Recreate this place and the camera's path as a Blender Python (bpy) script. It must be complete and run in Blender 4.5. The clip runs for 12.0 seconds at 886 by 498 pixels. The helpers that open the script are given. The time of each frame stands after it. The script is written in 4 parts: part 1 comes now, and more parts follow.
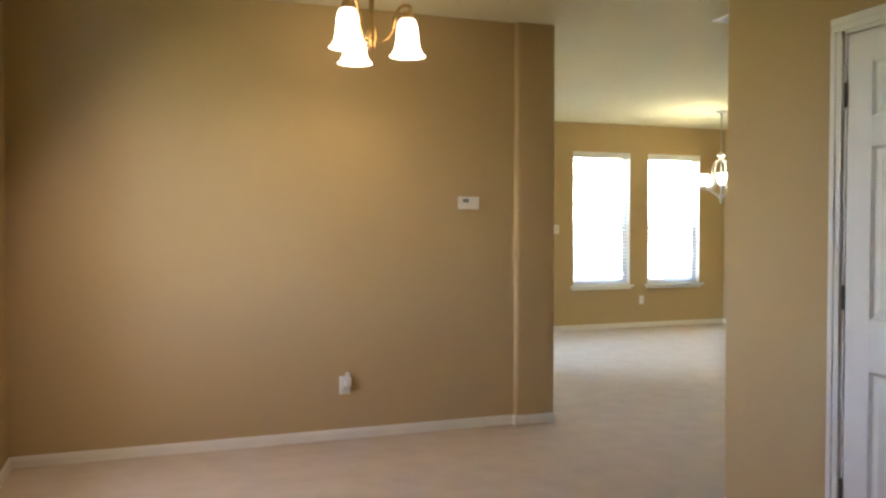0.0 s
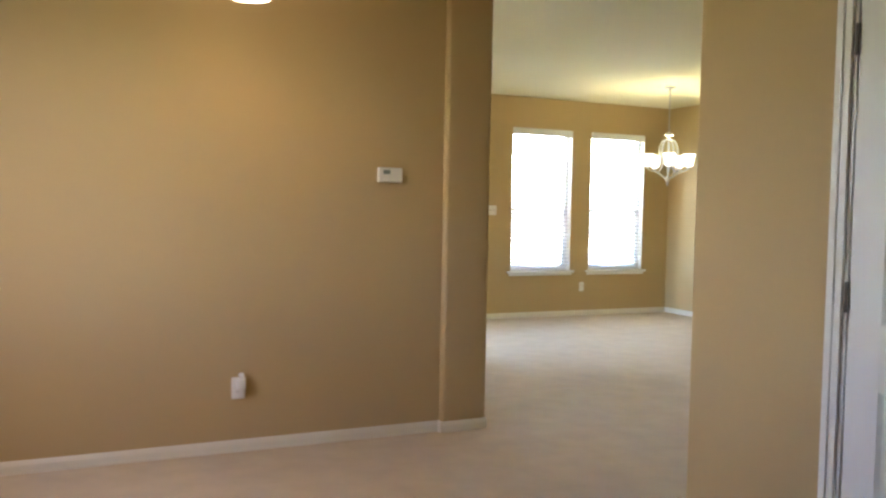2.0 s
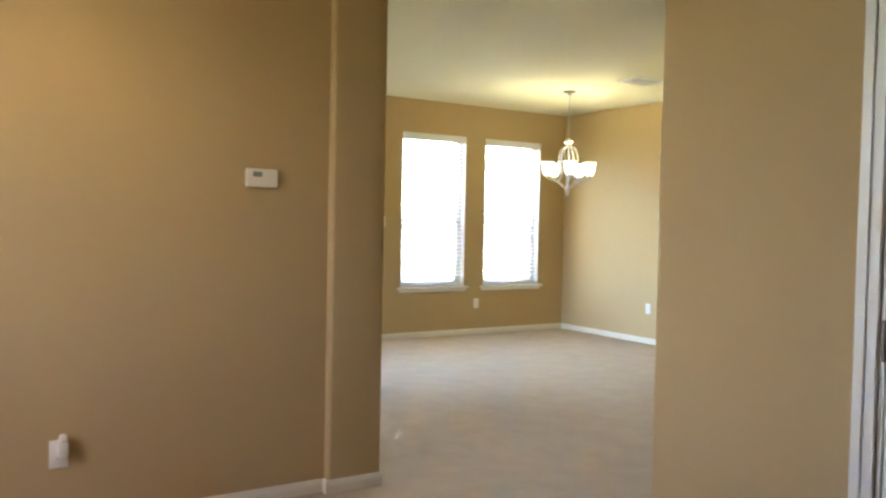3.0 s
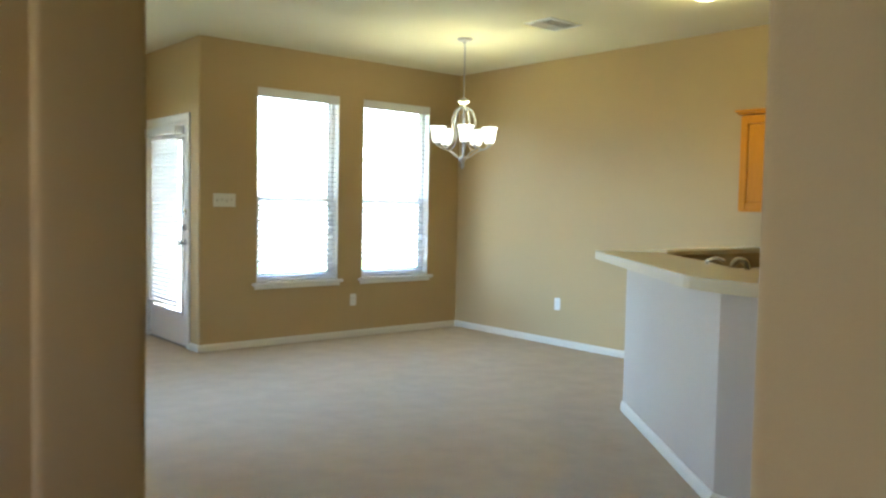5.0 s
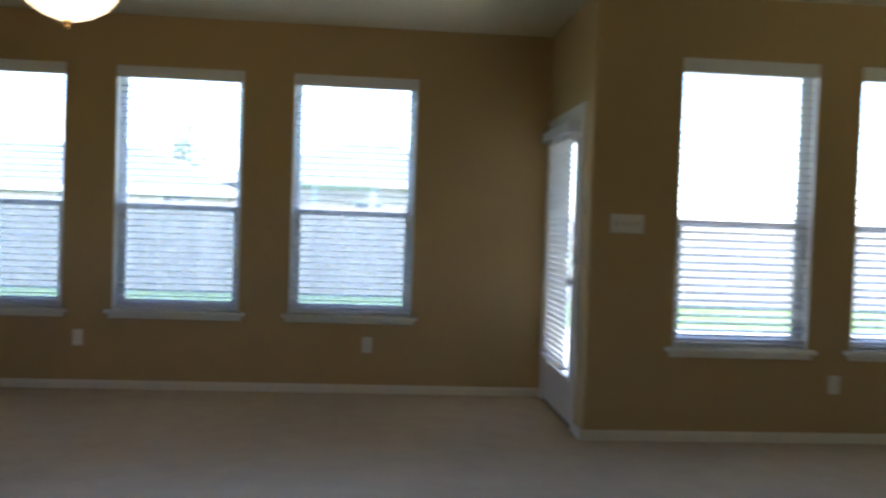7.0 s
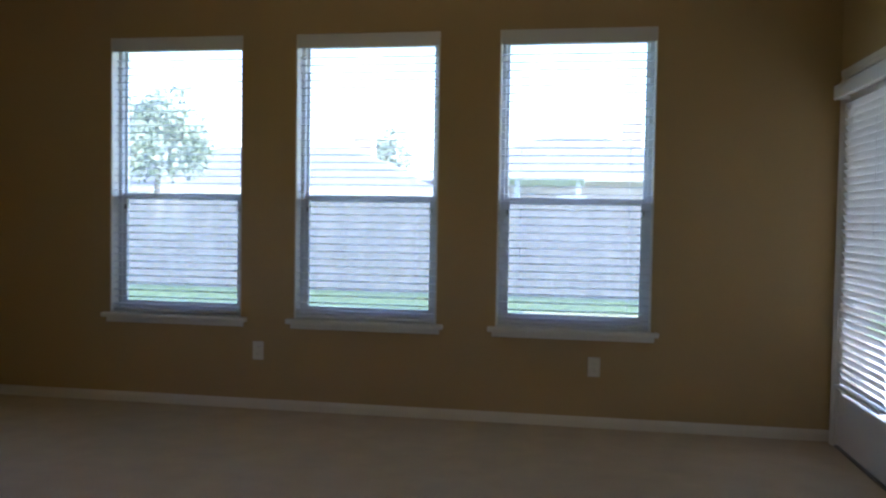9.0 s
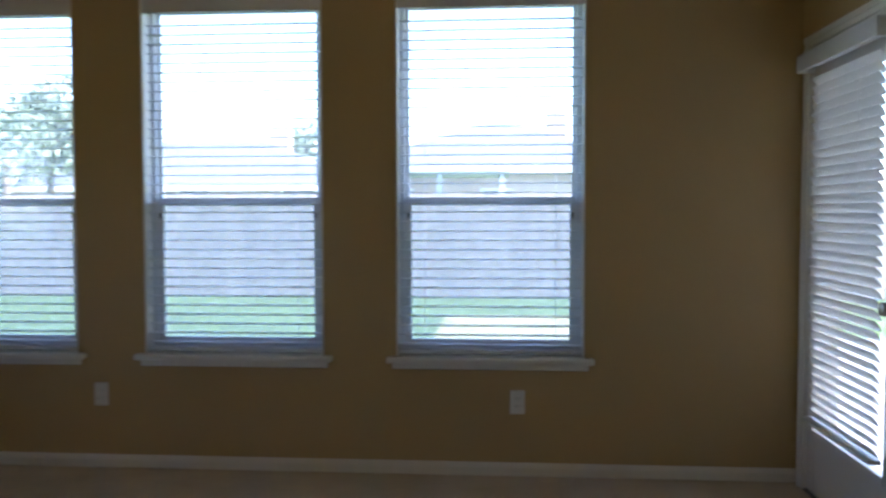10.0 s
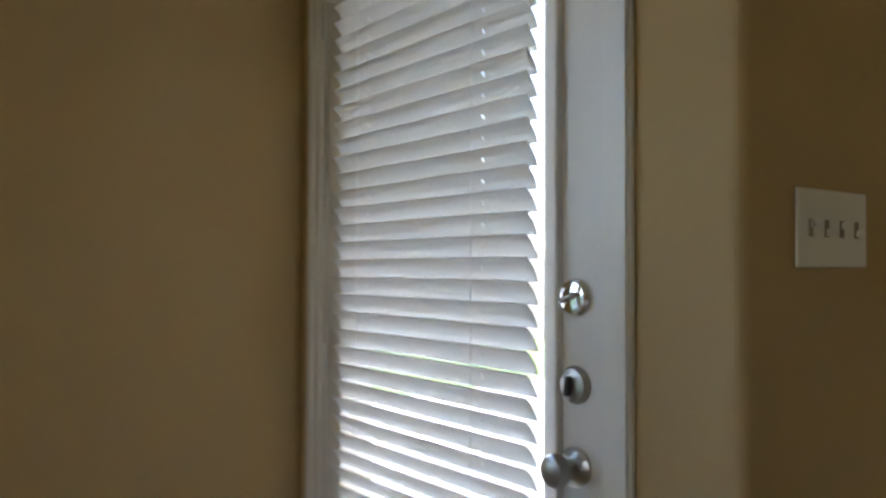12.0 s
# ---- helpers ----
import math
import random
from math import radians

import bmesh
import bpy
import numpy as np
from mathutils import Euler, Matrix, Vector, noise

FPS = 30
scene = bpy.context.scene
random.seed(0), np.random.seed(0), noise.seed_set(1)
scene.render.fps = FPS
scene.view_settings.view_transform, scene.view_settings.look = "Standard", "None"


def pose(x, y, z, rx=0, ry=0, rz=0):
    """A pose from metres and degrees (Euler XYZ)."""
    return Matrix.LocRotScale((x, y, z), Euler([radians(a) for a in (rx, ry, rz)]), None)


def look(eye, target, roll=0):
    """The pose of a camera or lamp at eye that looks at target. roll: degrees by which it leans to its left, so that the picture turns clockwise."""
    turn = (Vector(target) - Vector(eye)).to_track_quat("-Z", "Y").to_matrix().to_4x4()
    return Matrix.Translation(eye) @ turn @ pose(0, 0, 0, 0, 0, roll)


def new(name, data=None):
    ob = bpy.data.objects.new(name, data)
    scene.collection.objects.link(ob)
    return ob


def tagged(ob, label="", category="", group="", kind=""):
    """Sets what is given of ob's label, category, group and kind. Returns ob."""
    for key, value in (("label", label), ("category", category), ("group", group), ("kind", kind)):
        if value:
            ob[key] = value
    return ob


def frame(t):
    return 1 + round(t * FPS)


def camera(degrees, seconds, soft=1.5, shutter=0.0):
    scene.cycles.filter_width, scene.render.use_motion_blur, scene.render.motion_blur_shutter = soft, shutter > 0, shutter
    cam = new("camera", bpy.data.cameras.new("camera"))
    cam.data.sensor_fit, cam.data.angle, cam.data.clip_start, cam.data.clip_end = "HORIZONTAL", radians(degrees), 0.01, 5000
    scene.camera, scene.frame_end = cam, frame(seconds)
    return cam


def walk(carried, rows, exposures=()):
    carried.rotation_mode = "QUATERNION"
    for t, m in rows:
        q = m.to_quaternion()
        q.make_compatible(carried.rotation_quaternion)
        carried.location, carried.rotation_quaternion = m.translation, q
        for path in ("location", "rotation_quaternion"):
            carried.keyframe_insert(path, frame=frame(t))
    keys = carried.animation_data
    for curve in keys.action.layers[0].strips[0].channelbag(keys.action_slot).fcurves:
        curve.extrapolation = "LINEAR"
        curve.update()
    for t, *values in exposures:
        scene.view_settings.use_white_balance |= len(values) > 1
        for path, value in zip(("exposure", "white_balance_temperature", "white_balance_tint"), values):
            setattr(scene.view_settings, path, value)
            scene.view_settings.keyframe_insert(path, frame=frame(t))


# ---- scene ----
cam = camera(57.6, 12.0, soft=2.5, shutter=0.4)
PATH = [
    (0, (-7.641, -9.469, 1.348), (-6.967, -7.587, 1.297), 0.0),
    (0.5, (-7.64, -9.50, 1.352), (-6.954, -7.623, 1.275), 0.3),
    (1, (-7.629, -9.43, 1.337), (-6.904, -7.569, 1.231), 0.7),
    (1.5, (-7.501, -9.231, 1.337), (-6.739, -7.386, 1.225), 1.0),
    (2, (-7.258, -8.788, 1.32), (-6.444, -6.964, 1.225), 1.1),
    (2.5, (-7.064, -8.442, 1.321), (-6.147, -6.666, 1.248), 1.1),
    (3, (-6.938, -8.031, 1.323), (-5.868, -6.342, 1.261), 1.2),
    (3.5, (-6.843, -7.735, 1.349), (-5.637, -6.142, 1.27), 0.7),
    (3.7, (-6.755, -7.55, 1.343), (-5.486, -6.003, 1.258), 0.8),
    (5.3, (-5.551, -6.523, 1.303), (-4.269, -4.992, 1.193), 1.2),
    (5.5, (-5.347, -6.363, 1.292), (-4.116, -4.791, 1.186), 1.2),
    (6, (-4.928, -5.972, 1.296), (-3.935, -4.239, 1.193), 1.8),
    (6.5, (-4.679, -5.401, 1.296), (-4.045, -3.506, 1.203), 1.8),
    (7, (-4.266, -4.831, 1.279), (-4.099, -2.839, 1.224), 2.0),
    (7.5, (-4.224, -4.397, 1.273), (-4.454, -2.411, 1.218), 2.3),
    (7.7, (-4.328, -4.287, 1.218), (-4.644, -2.313, 1.17), 1.9),
    (9.5, (-4.432, -3.219, 1.258), (-4.739, -1.244, 1.175), 0.4),
    (10, (-4.379, -2.679, 1.298), (-4.527, -0.686, 1.208), -0.1),
    (10.5, (-4.276, -2.087, 1.309), (-4.203, -0.091, 1.208), -0.5),
    (11, (-4.214, -1.556, 1.33), (-3.78, 0.393, 1.227), -0.8),
    (11.5, (-4.026, -1.07, 1.332), (-3.24, 0.768, 1.257), -0.3),
    (12, (-3.952, -0.62, 1.277), (-2.74, 0.97, 1.322), 0.2),
]
EXPOSURES = [(0.0, 5.65, 6250, 20), (3.0, 5.6, 6300, 20), (3.5, 5.35, 6450, 20), (5.5, 4.95, 5650, 13), (6.5, 4.05, 5600, 16), (7.5, 3.1, 5600, 25),
             (9.5, 3.22, 5550, 25), (10.5, 3.2, 5450, 24), (11.5, 3.5, 6050, 24), (12.0, 3.6, 6200, 24)]
walk(cam, [(t, look(eye, target, roll)) for t, eye, target, roll in PATH], EXPOSURES)

# ---- world, sun, exposure ----
world = bpy.data.worlds.new("sky")
scene.world = world
world.use_nodes = True
_wn = world.node_tree.nodes
_sky = _wn.new("ShaderNodeTexSky")
_sky.sky_type = "NISHITA"
_sky.sun_disc = False
_sky.sun_elevation = radians(41)
_sky.sun_rotation = radians(104)
_wn["Background"].inputs["Strength"].default_value = 0.15
world.node_tree.links.new(_sky.outputs["Color"], _wn["Background"].inputs["Color"])

sun_lamp = bpy.data.lights.new("sun", "SUN")
sun_lamp.energy, sun_lamp.angle, sun_lamp.color = 2.8, radians(0.5), (1.0, 0.95, 0.87)
sun = new("sun", sun_lamp)
sun.matrix_world = look((10, -2.5, 9), (0, 0, 0))


def lamp(name, kind, energy, color, m, size=0.1, size_y=None):
    d = bpy.data.lights.new(name, kind)
    d.energy, d.color = energy, color
    if kind == "AREA":
        d.shape, d.size, d.size_y = "RECTANGLE", size, size_y or size
    else:
        d.shadow_soft_size = size
    ob = new(name, d)
    ob.matrix_world = m
    return ob


# added area lamps, standing in for daylight, in two side openings the walk never faces
def daylight_standin(name, energy, color, eye, aim, wide, high, spread):
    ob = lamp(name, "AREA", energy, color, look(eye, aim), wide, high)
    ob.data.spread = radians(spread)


# Fill added for daylight that reaches across from the tall living windows.
daylight_standin("living_fill_lamp", 0.75, (0.38, 0.64, 1.0), (-8.34, -1.1, 1.5), (0.0, -2.0, -0.55), 0.75, 0.95, 38)
daylight_standin("dining_side_daylight", 0.38, (1.0, 0.86, 0.76), (-8.40, -5.65, 1.65), (-6.4, -5.1, 0.2), 0.45, 1.2, 155)


# ---- materials ----
def mat(name, color, rough=0.6, metal=0.0, var=0.08, scale=6.0, bump=0.0, bump_scale=200.0, fine=0.0,
        stretch=(1, 1, 1), spec=0.5, color2=None, rand=0.0, coat=0.0):
    """Painted or plain surface: large mottling, fine grain and relief in real-world size."""
    m = bpy.data.materials.new(name)
    m.use_nodes = True
    nt = m.node_tree
    n, l = nt.nodes, nt.links
    b = n["Principled BSDF"]
    b.inputs["Roughness"].default_value, b.inputs["Metallic"].default_value = rough, metal
    b.inputs["Specular IOR Level"].default_value = spec
    b.inputs["Coat Weight"].default_value = coat
    tc = n.new("ShaderNodeTexCoord")
    mp = n.new("ShaderNodeMapping")
    mp.inputs["Scale"].default_value = stretch
    l.new(tc.outputs["Object"], mp.inputs["Vector"])
    big = n.new("ShaderNodeTexNoise")
    big.inputs["Scale"].default_value, big.inputs["Detail"].default_value = scale, 4
    l.new(mp.outputs["Vector"], big.inputs["Vector"])
    ramp = n.new("ShaderNodeMix")
    ramp.data_type = "RGBA"
    c2 = color2 or tuple(c * (1 - var) for c in color)
    ramp.inputs["A"].default_value = (*c2, 1)
    ramp.inputs["B"].default_value = (*[min(1, c * (1 + var)) if not color2 else c for c in color], 1)
    l.new(big.outputs["Fac"], ramp.inputs["Factor"])
    out = ramp.outputs["Result"]
    if fine or bump:
        small = n.new("ShaderNodeTexNoise")
        small.inputs["Scale"].default_value, small.inputs["Detail"].default_value = bump_scale, 3
        l.new(mp.outputs["Vector"], small.inputs["Vector"])
        if fine:
            hv = n.new("ShaderNodeHueSaturation")
            mr = n.new("ShaderNodeMapRange")
            mr.inputs["To Min"].default_value, mr.inputs["To Max"].default_value = 1 - fine, 1 + fine
            l.new(small.outputs["Fac"], mr.inputs["Value"])
            l.new(mr.outputs["Result"], hv.inputs["Value"])
            l.new(out, hv.inputs["Color"])
            out = hv.outputs["Color"]
        if bump:
            bp = n.new("ShaderNodeBump")
            bp.inputs["Strength"].default_value, bp.inputs["Distance"].default_value = bump, 0.004
            l.new(small.outputs["Fac"], bp.inputs["Height"])
            l.new(bp.outputs["Normal"], b.inputs["Normal"])
    if rand:
        oi = n.new("ShaderNodeObjectInfo")
        hr = n.new("ShaderNodeHueSaturation")
        rr = n.new("ShaderNodeMapRange")
        rr.inputs["To Min"].default_value, rr.inputs["To Max"].default_value = 1 - rand, 1 + rand
        l.new(oi.outputs["Random"], rr.inputs["Value"])
        l.new(rr.outputs["Result"], hr.inputs["Value"])
        l.new(out, hr.inputs["Color"])
        out = hr.outputs["Color"]
    l.new(out, b.inputs["Base Color"])
    return m


WALL = mat("wall_paint", (0.465, 0.332, 0.155), 0.75, var=0.035, scale=1.3, bump=0.18, bump_scale=170, spec=0.3)
CEIL = mat("ceiling_paint", (0.70, 0.64, 0.44), 0.9, var=0.04, scale=1.5, bump=0.35, bump_scale=90, spec=0.2)
CARPET = mat("carpet", (0.52, 0.422, 0.302), 0.95, var=0.15, scale=5.5, bump=0.9, bump_scale=260, fine=0.22, spec=0.1)
BASEP = mat("baseboard_paint", (0.70, 0.645, 0.52), 0.4, var=0.05, scale=3, bump=0.03, bump_scale=60)
TRIM = mat("trim_paint", (0.78, 0.76, 0.70), 0.35, var=0.03, scale=3, bump=0.03, bump_scale=60)
DOORP = mat("door_paint", (0.76, 0.74, 0.70), 0.38, var=0.03, scale=2, bump=0.06, bump_scale=120)
VINYL = mat("white_vinyl", (0.80, 0.81, 0.82), 0.35, var=0.02, scale=4)


def slat_mat(name, glow):
    """White slats that let a little light glow through."""
    m = mat(name, (0.72, 0.72, 0.71), 0.45, var=0.02, scale=5, rand=0.03)
    n, l = m.node_tree.nodes, m.node_tree.links
    t, mx = n.new("ShaderNodeBsdfTranslucent"), n.new("ShaderNodeMixShader")
    t.inputs["Color"].default_value = (0.76, 0.77, 0.80, 1)
    mx.inputs["Fac"].default_value = glow
    l.new(n["Principled BSDF"].outputs["BSDF"], mx.inputs[1])
    l.new(t.outputs["BSDF"], mx.inputs[2])
    l.new(mx.outputs["Shader"], n["Material Output"].inputs["Surface"])
    return m


SLAT = slat_mat("blind_slat", 0.02)
THIN_SLAT = slat_mat("thin_blind_slat", 0.3)
PLASTIC = mat("white_plastic", (0.75, 0.72, 0.64), 0.3, var=0.02, scale=20)
# The walls' tan paint, paled to carry the daylight on the half wall.
LIT_TAN = mat("daylit_halfwall", (0.53, 0.46, 0.36), 0.7, var=0.03, scale=1.5, bump=0.15, bump_scale=170, spec=0.3)
DARK = mat("dark_slot", (0.03, 0.03, 0.03), 0.6)
TOGGLE_SLOT = mat("toggle_recess", (0.30, 0.25, 0.17), 0.5)
GREY = mat("grey_lcd", (0.22, 0.25, 0.22), 0.25)
NICKEL = mat("brushed_nickel", (0.46, 0.44, 0.41), 0.34, metal=1.0, var=0.05, scale=30)
CHROME = mat("chrome", (0.80, 0.80, 0.80), 0.08, metal=1.0, var=0.02, scale=20)
BRASS = mat("antique_brass", (0.55, 0.36, 0.14), 0.3, metal=1.0, var=0.06, scale=30)
BRONZE = mat("dark_nickel", (0.16, 0.15, 0.14), 0.3, metal=1.0, var=0.06, scale=30)
OAK = mat("honey_maple", (0.66, 0.265, 0.012), 0.34, spec=0.13, var=0.1, scale=5, bump=0.05, bump_scale=40, fine=0.08,
          stretch=(6, 6, 0.6), color2=(0.54, 0.20, 0.008), coat=0.04)
LAMIN = mat("laminate_top", (0.52, 0.42, 0.235), 0.35, var=0.06, scale=9, bump_scale=300, fine=0.12)
CONC = mat("concrete", (0.55, 0.53, 0.49), 0.9, var=0.06, scale=2, bump=0.3, bump_scale=60)
GRASS = mat("lawn", (0.11, 0.17, 0.045), 0.9, var=0.3, scale=0.7, bump=1.0, bump_scale=40, fine=0.3, spec=0.1)
FENCE = mat("weathered_cedar", (0.30, 0.25, 0.21), 0.85, var=0.15, scale=3, fine=0.12, bump_scale=40,
            stretch=(8, 8, 0.5), rand=0.12)
SIDING = mat("pale_siding", (0.36, 0.37, 0.40), 0.8, var=0.05, scale=2)
BRICKM = mat("pale_brick", (0.42, 0.33, 0.27), 0.85, var=0.15, scale=7, fine=0.15, bump_scale=25)
ROOF = mat("roof_shingle", (0.12, 0.125, 0.14), 0.9, var=0.12, scale=3, fine=0.25, bump_scale=14)
BARK = mat("bark", (0.14, 0.10, 0.07), 0.9, var=0.2, scale=12, bump=0.6, bump_scale=30)
# Lawn in direct sun: the sunlight is put into a paler, yellower colour.
SUNGRASS = mat("sunlit_grass", (0.36, 0.35, 0.13), 0.9, var=0.2, scale=3, bump=0.8, bump_scale=50, fine=0.2)
LEAF = mat("foliage", (0.10, 0.13, 0.075), 0.6, var=0.4, scale=2.0)
DARKGLASS = mat("dark_glass", (0.05, 0.06, 0.07), 0.08)


def glass_mat():
    """Clear pane with a faint bluish veil mixed in, standing in for window glare."""
    m = bpy.data.materials.new("window_glass")
    m.use_nodes = True
    n, l = m.node_tree.nodes, m.node_tree.links
    n.remove(n["Principled BSDF"])
    tr, gl, mx, fr = (n.new("ShaderNodeBsdfTransparent"), n.new("ShaderNodeBsdfGlossy"), n.new("ShaderNodeMixShader"),
                      n.new("ShaderNodeLayerWeight"))
    tr.inputs["Color"].default_value = (0.93, 0.96, 0.95, 1)
    gl.inputs["Roughness"].default_value = 0.02
    fr.inputs["Blend"].default_value = 0.5
    pw, ad = n.new("ShaderNodeMath"), n.new("ShaderNodeMath")
    pw.operation, ad.operation = "POWER", "MULTIPLY_ADD"
    pw.inputs[1].default_value = 5.0
    ad.inputs[1].default_value, ad.inputs[2].default_value = 0.9, 0.04
    l.new(fr.outputs["Facing"], pw.inputs[0])
    l.new(pw.outputs["Value"], ad.inputs[0])
    l.new(ad.outputs["Value"], mx.inputs["Fac"])
    veil, dm = n.new("ShaderNodeBsdfTranslucent"), n.new("ShaderNodeMixShader")
    veil.inputs["Color"].default_value = (0.88, 0.93, 1.0, 1)
    dm.inputs["Fac"].default_value = 0.042
    l.new(tr.outputs["BSDF"], dm.inputs[1])
    l.new(veil.outputs["BSDF"], dm.inputs[2])
    l.new(dm.outputs["Shader"], mx.inputs[1])
    l.new(gl.outputs["BSDF"], mx.inputs[2])
    l.new(mx.outputs["Shader"], n["Material Output"].inputs["Surface"])
    return m


def shade_mat(name, color, strength):
    """Frosted glass lit from within."""
    m = mat(name, (0.85, 0.82, 0.75), 0.5, var=0.03, scale=20)
    b = m.node_tree.nodes["Principled BSDF"]
    b.inputs["Emission Color"].default_value = (*color, 1)
    b.inputs["Emission Strength"].default_value = strength
    return m


def screen_mat():
    """Fine woven screen: mostly open, with pale sunlit threads."""
    m = mat("screen_mesh", (0.42, 0.43, 0.45), 0.8, var=0.05, scale=3)
    n, l = m.node_tree.nodes, m.node_tree.links
    t, mx, s = n.new("ShaderNodeBsdfTransparent"), n.new("ShaderNodeMixShader"), n.new("ShaderNodeBsdfTranslucent")
    s.inputs["Color"].default_value = (0.22, 0.235, 0.26, 1)
    mx.inputs["Fac"].default_value = 0.62
    l.new(s.outputs["BSDF"], mx.inputs[1])
    l.new(t.outputs["BSDF"], mx.inputs[2])
    l.new(mx.outputs["Shader"], n["Material Output"].inputs["Surface"])
    return m


SCREEN = screen_mat()
GLASS = glass_mat()
SHADE_W = shade_mat("lit_frosted_glass", (0.97, 1.0, 0.72), 0.10)
SHADE_D = shade_mat("lit_warm_glass", (1.0, 0.80, 0.50), 0.12)
SHADE_B = shade_mat("lit_alabaster_bowl", (1.0, 0.74, 0.36), 0.22)


# ---- mesh helpers ----
def bm_box(bm, a, b, bevel=0.0, seg=1):
    """A box from corner a to corner b, with rounded edges."""
    lo = [min(p, q) for p, q in zip(a, b)]
    hi = [max(p, q) for p, q in zip(a, b)]
    vs = [bm.verts.new((x, y, z)) for x in (lo[0], hi[0]) for y in (lo[1], hi[1]) for z in (lo[2], hi[2])]
    fs = [bm.faces.new([vs[i] for i in f]) for f in
          ((0, 1, 3, 2), (4, 6, 7, 5), (0, 4, 5, 1), (2, 3, 7, 6), (0, 2, 6, 4), (1, 5, 7, 3))]
    if bevel:
        es = list({e for f in fs for e in f.edges})
        bmesh.ops.bevel(bm, geom=es, offset=bevel, segments=seg, affect="EDGES", profile=0.5)
    return bm


def box(a, b, bevel=0.0, seg=1):
    return bm_box(bmesh.new(), a, b, bevel, seg)


def prism(pts, z0, z1, bevel=0.0):
    """An upright block over a plan outline (anticlockwise)."""
    bm = bmesh.new()
    lo = [bm.verts.new((x, y, z0)) for x, y in pts]
    hi = [bm.verts.new((x, y, z1)) for x, y in pts]
    n = len(pts)
    bm.faces.new(list(reversed(lo)))
    bm.faces.new(hi)
    for i in range(n):
        bm.faces.new((lo[i], lo[(i + 1) % n], hi[(i + 1) % n], hi[i]))
    if bevel:
        bmesh.ops.bevel(bm, geom=[e for e in bm.edges], offset=bevel, segments=2, affect="EDGES", profile=0.5)
    return bm


def lathe(profile, steps=28, bm=None, at=(0, 0, 0)):
    """A turned body from (radius, z) pairs round the upright axis."""
    bm = bm or bmesh.new()
    rings = []
    for r, z in profile:
        if r < 1e-5:
            rings.append([bm.verts.new((at[0], at[1], at[2] + z))])
        else:
            rings.append([bm.verts.new((at[0] + r * math.cos(2 * math.pi * i / steps), at[1] + r * math.sin(2 * math.pi * i / steps),
                                        at[2] + z)) for i in range(steps)])
    for p, q in zip(rings, rings[1:]):
        for i in range(steps):
            j = (i + 1) % steps
            if len(p) == 1 and len(q) > 1:
                bm.faces.new((p[0], q[i], q[j]))
            elif len(q) == 1 and len(p) > 1:
                bm.faces.new((p[i], q[0], p[j]))
            elif len(p) > 1:
                bm.faces.new((p[i], q[i], q[j], p[j]))
    bmesh.ops.recalc_face_normals(bm, faces=bm.faces)
    return bm


def tube(points, r, sides=10, bm=None):
    """A round bar along a line of points; r may be a list."""
    bm = bm or bmesh.new()
    pts = [Vector(p) for p in points]
    rs = r if isinstance(r, (list, tuple)) else [r] * len(pts)
    rings = []
    up = Vector((0, 0, 1))
    for i, p in enumerate(pts):
        d = (pts[min(i + 1, len(pts) - 1)] - pts[max(i - 1, 0)]).normalized()
        a = d.cross(up if abs(d.z) < 0.95 else Vector((1, 0, 0))).normalized()
        b = d.cross(a).normalized()
        rings.append([bm.verts.new(p + (a * math.cos(2 * math.pi * k / sides) + b * math.sin(2 * math.pi * k / sides)) * rs[i])
                      for k in range(sides)])
    for p, q in zip(rings, rings[1:]):
        for k in range(sides):
            bm.faces.new((p[k], p[(k + 1) % sides], q[(k + 1) % sides], q[k]))
    bm.faces.new(rings[0])
    bm.faces.new(list(reversed(rings[-1])))
    bmesh.ops.recalc_face_normals(bm, faces=bm.faces)
    return bm


def curve(ctrl, n=14):
    """A smooth line through control points."""
    c = [Vector(p) for p in ctrl]
    c = [2 * c[0] - c[1]] + c + [2 * c[-1] - c[-2]]
    out = []
    for i in range(1, len(c) - 2):
        for k in range(n):
            t = k / n
            out.append(0.5 * ((2 * c[i]) + (c[i + 1] - c[i - 1]) * t + (2 * c[i - 1] - 5 * c[i] + 4 * c[i + 1] - c[i + 2]) * t * t
                              + (3 * c[i] - c[i - 1] - 3 * c[i + 1] + c[i + 2]) * t ** 3))
    out.append(c[-2])
    return out


def mesh_of(name, bm, material, smooth=False):
    me = bpy.data.meshes.new(name)
    bm.to_mesh(me)
    bm.free()
    me.materials.append(material)
    if smooth:
        for p in me.polygons:
            p.use_smooth = True
        me.set_sharp_from_angle(angle=radians(40))
    return me


def part(name, bm, material, parent, label="", smooth=False, m=None):
    ob = new(name, mesh_of(name, bm, material, smooth))
    ob.parent = parent
    if m is not None:
        ob.matrix_basis = m
    return tagged(ob, label)


def solid(name, bm, material, label="", category="", group="", kind="", smooth=False, m=None):
    ob = new(name, mesh_of(name, bm, material, smooth))
    if m is not None:
        ob.matrix_basis = m
    return tagged(ob, label, category, group, kind)


def thing(name, label, category, group="", m=None, kind=""):
    ob = new(name)
    ob.empty_display_size = 0.1
    if m is not None:
        ob.matrix_basis = m
    return tagged(ob, label, category, group, kind)


def wall_along_x(name, x0, x1, y_in, y_out, z1, openings, label, material=None):
    """A wall along x with through openings (x0, x1, z0, z1)."""
    return wall_blocks(name, x0, x1, z1, openings, label, material or WALL,
                       lambda a, b, c, d: ((a, y_in, c), (b, y_out, d)))


def wall_along_y(name, y0, y1, x_in, x_out, z1, openings, label, material=None, rounded=None):
    return wall_blocks(name, y0, y1, z1, openings, label, material or WALL,
                       lambda a, b, c, d: ((x_in, a, c), (x_out, b, d)), rounded)


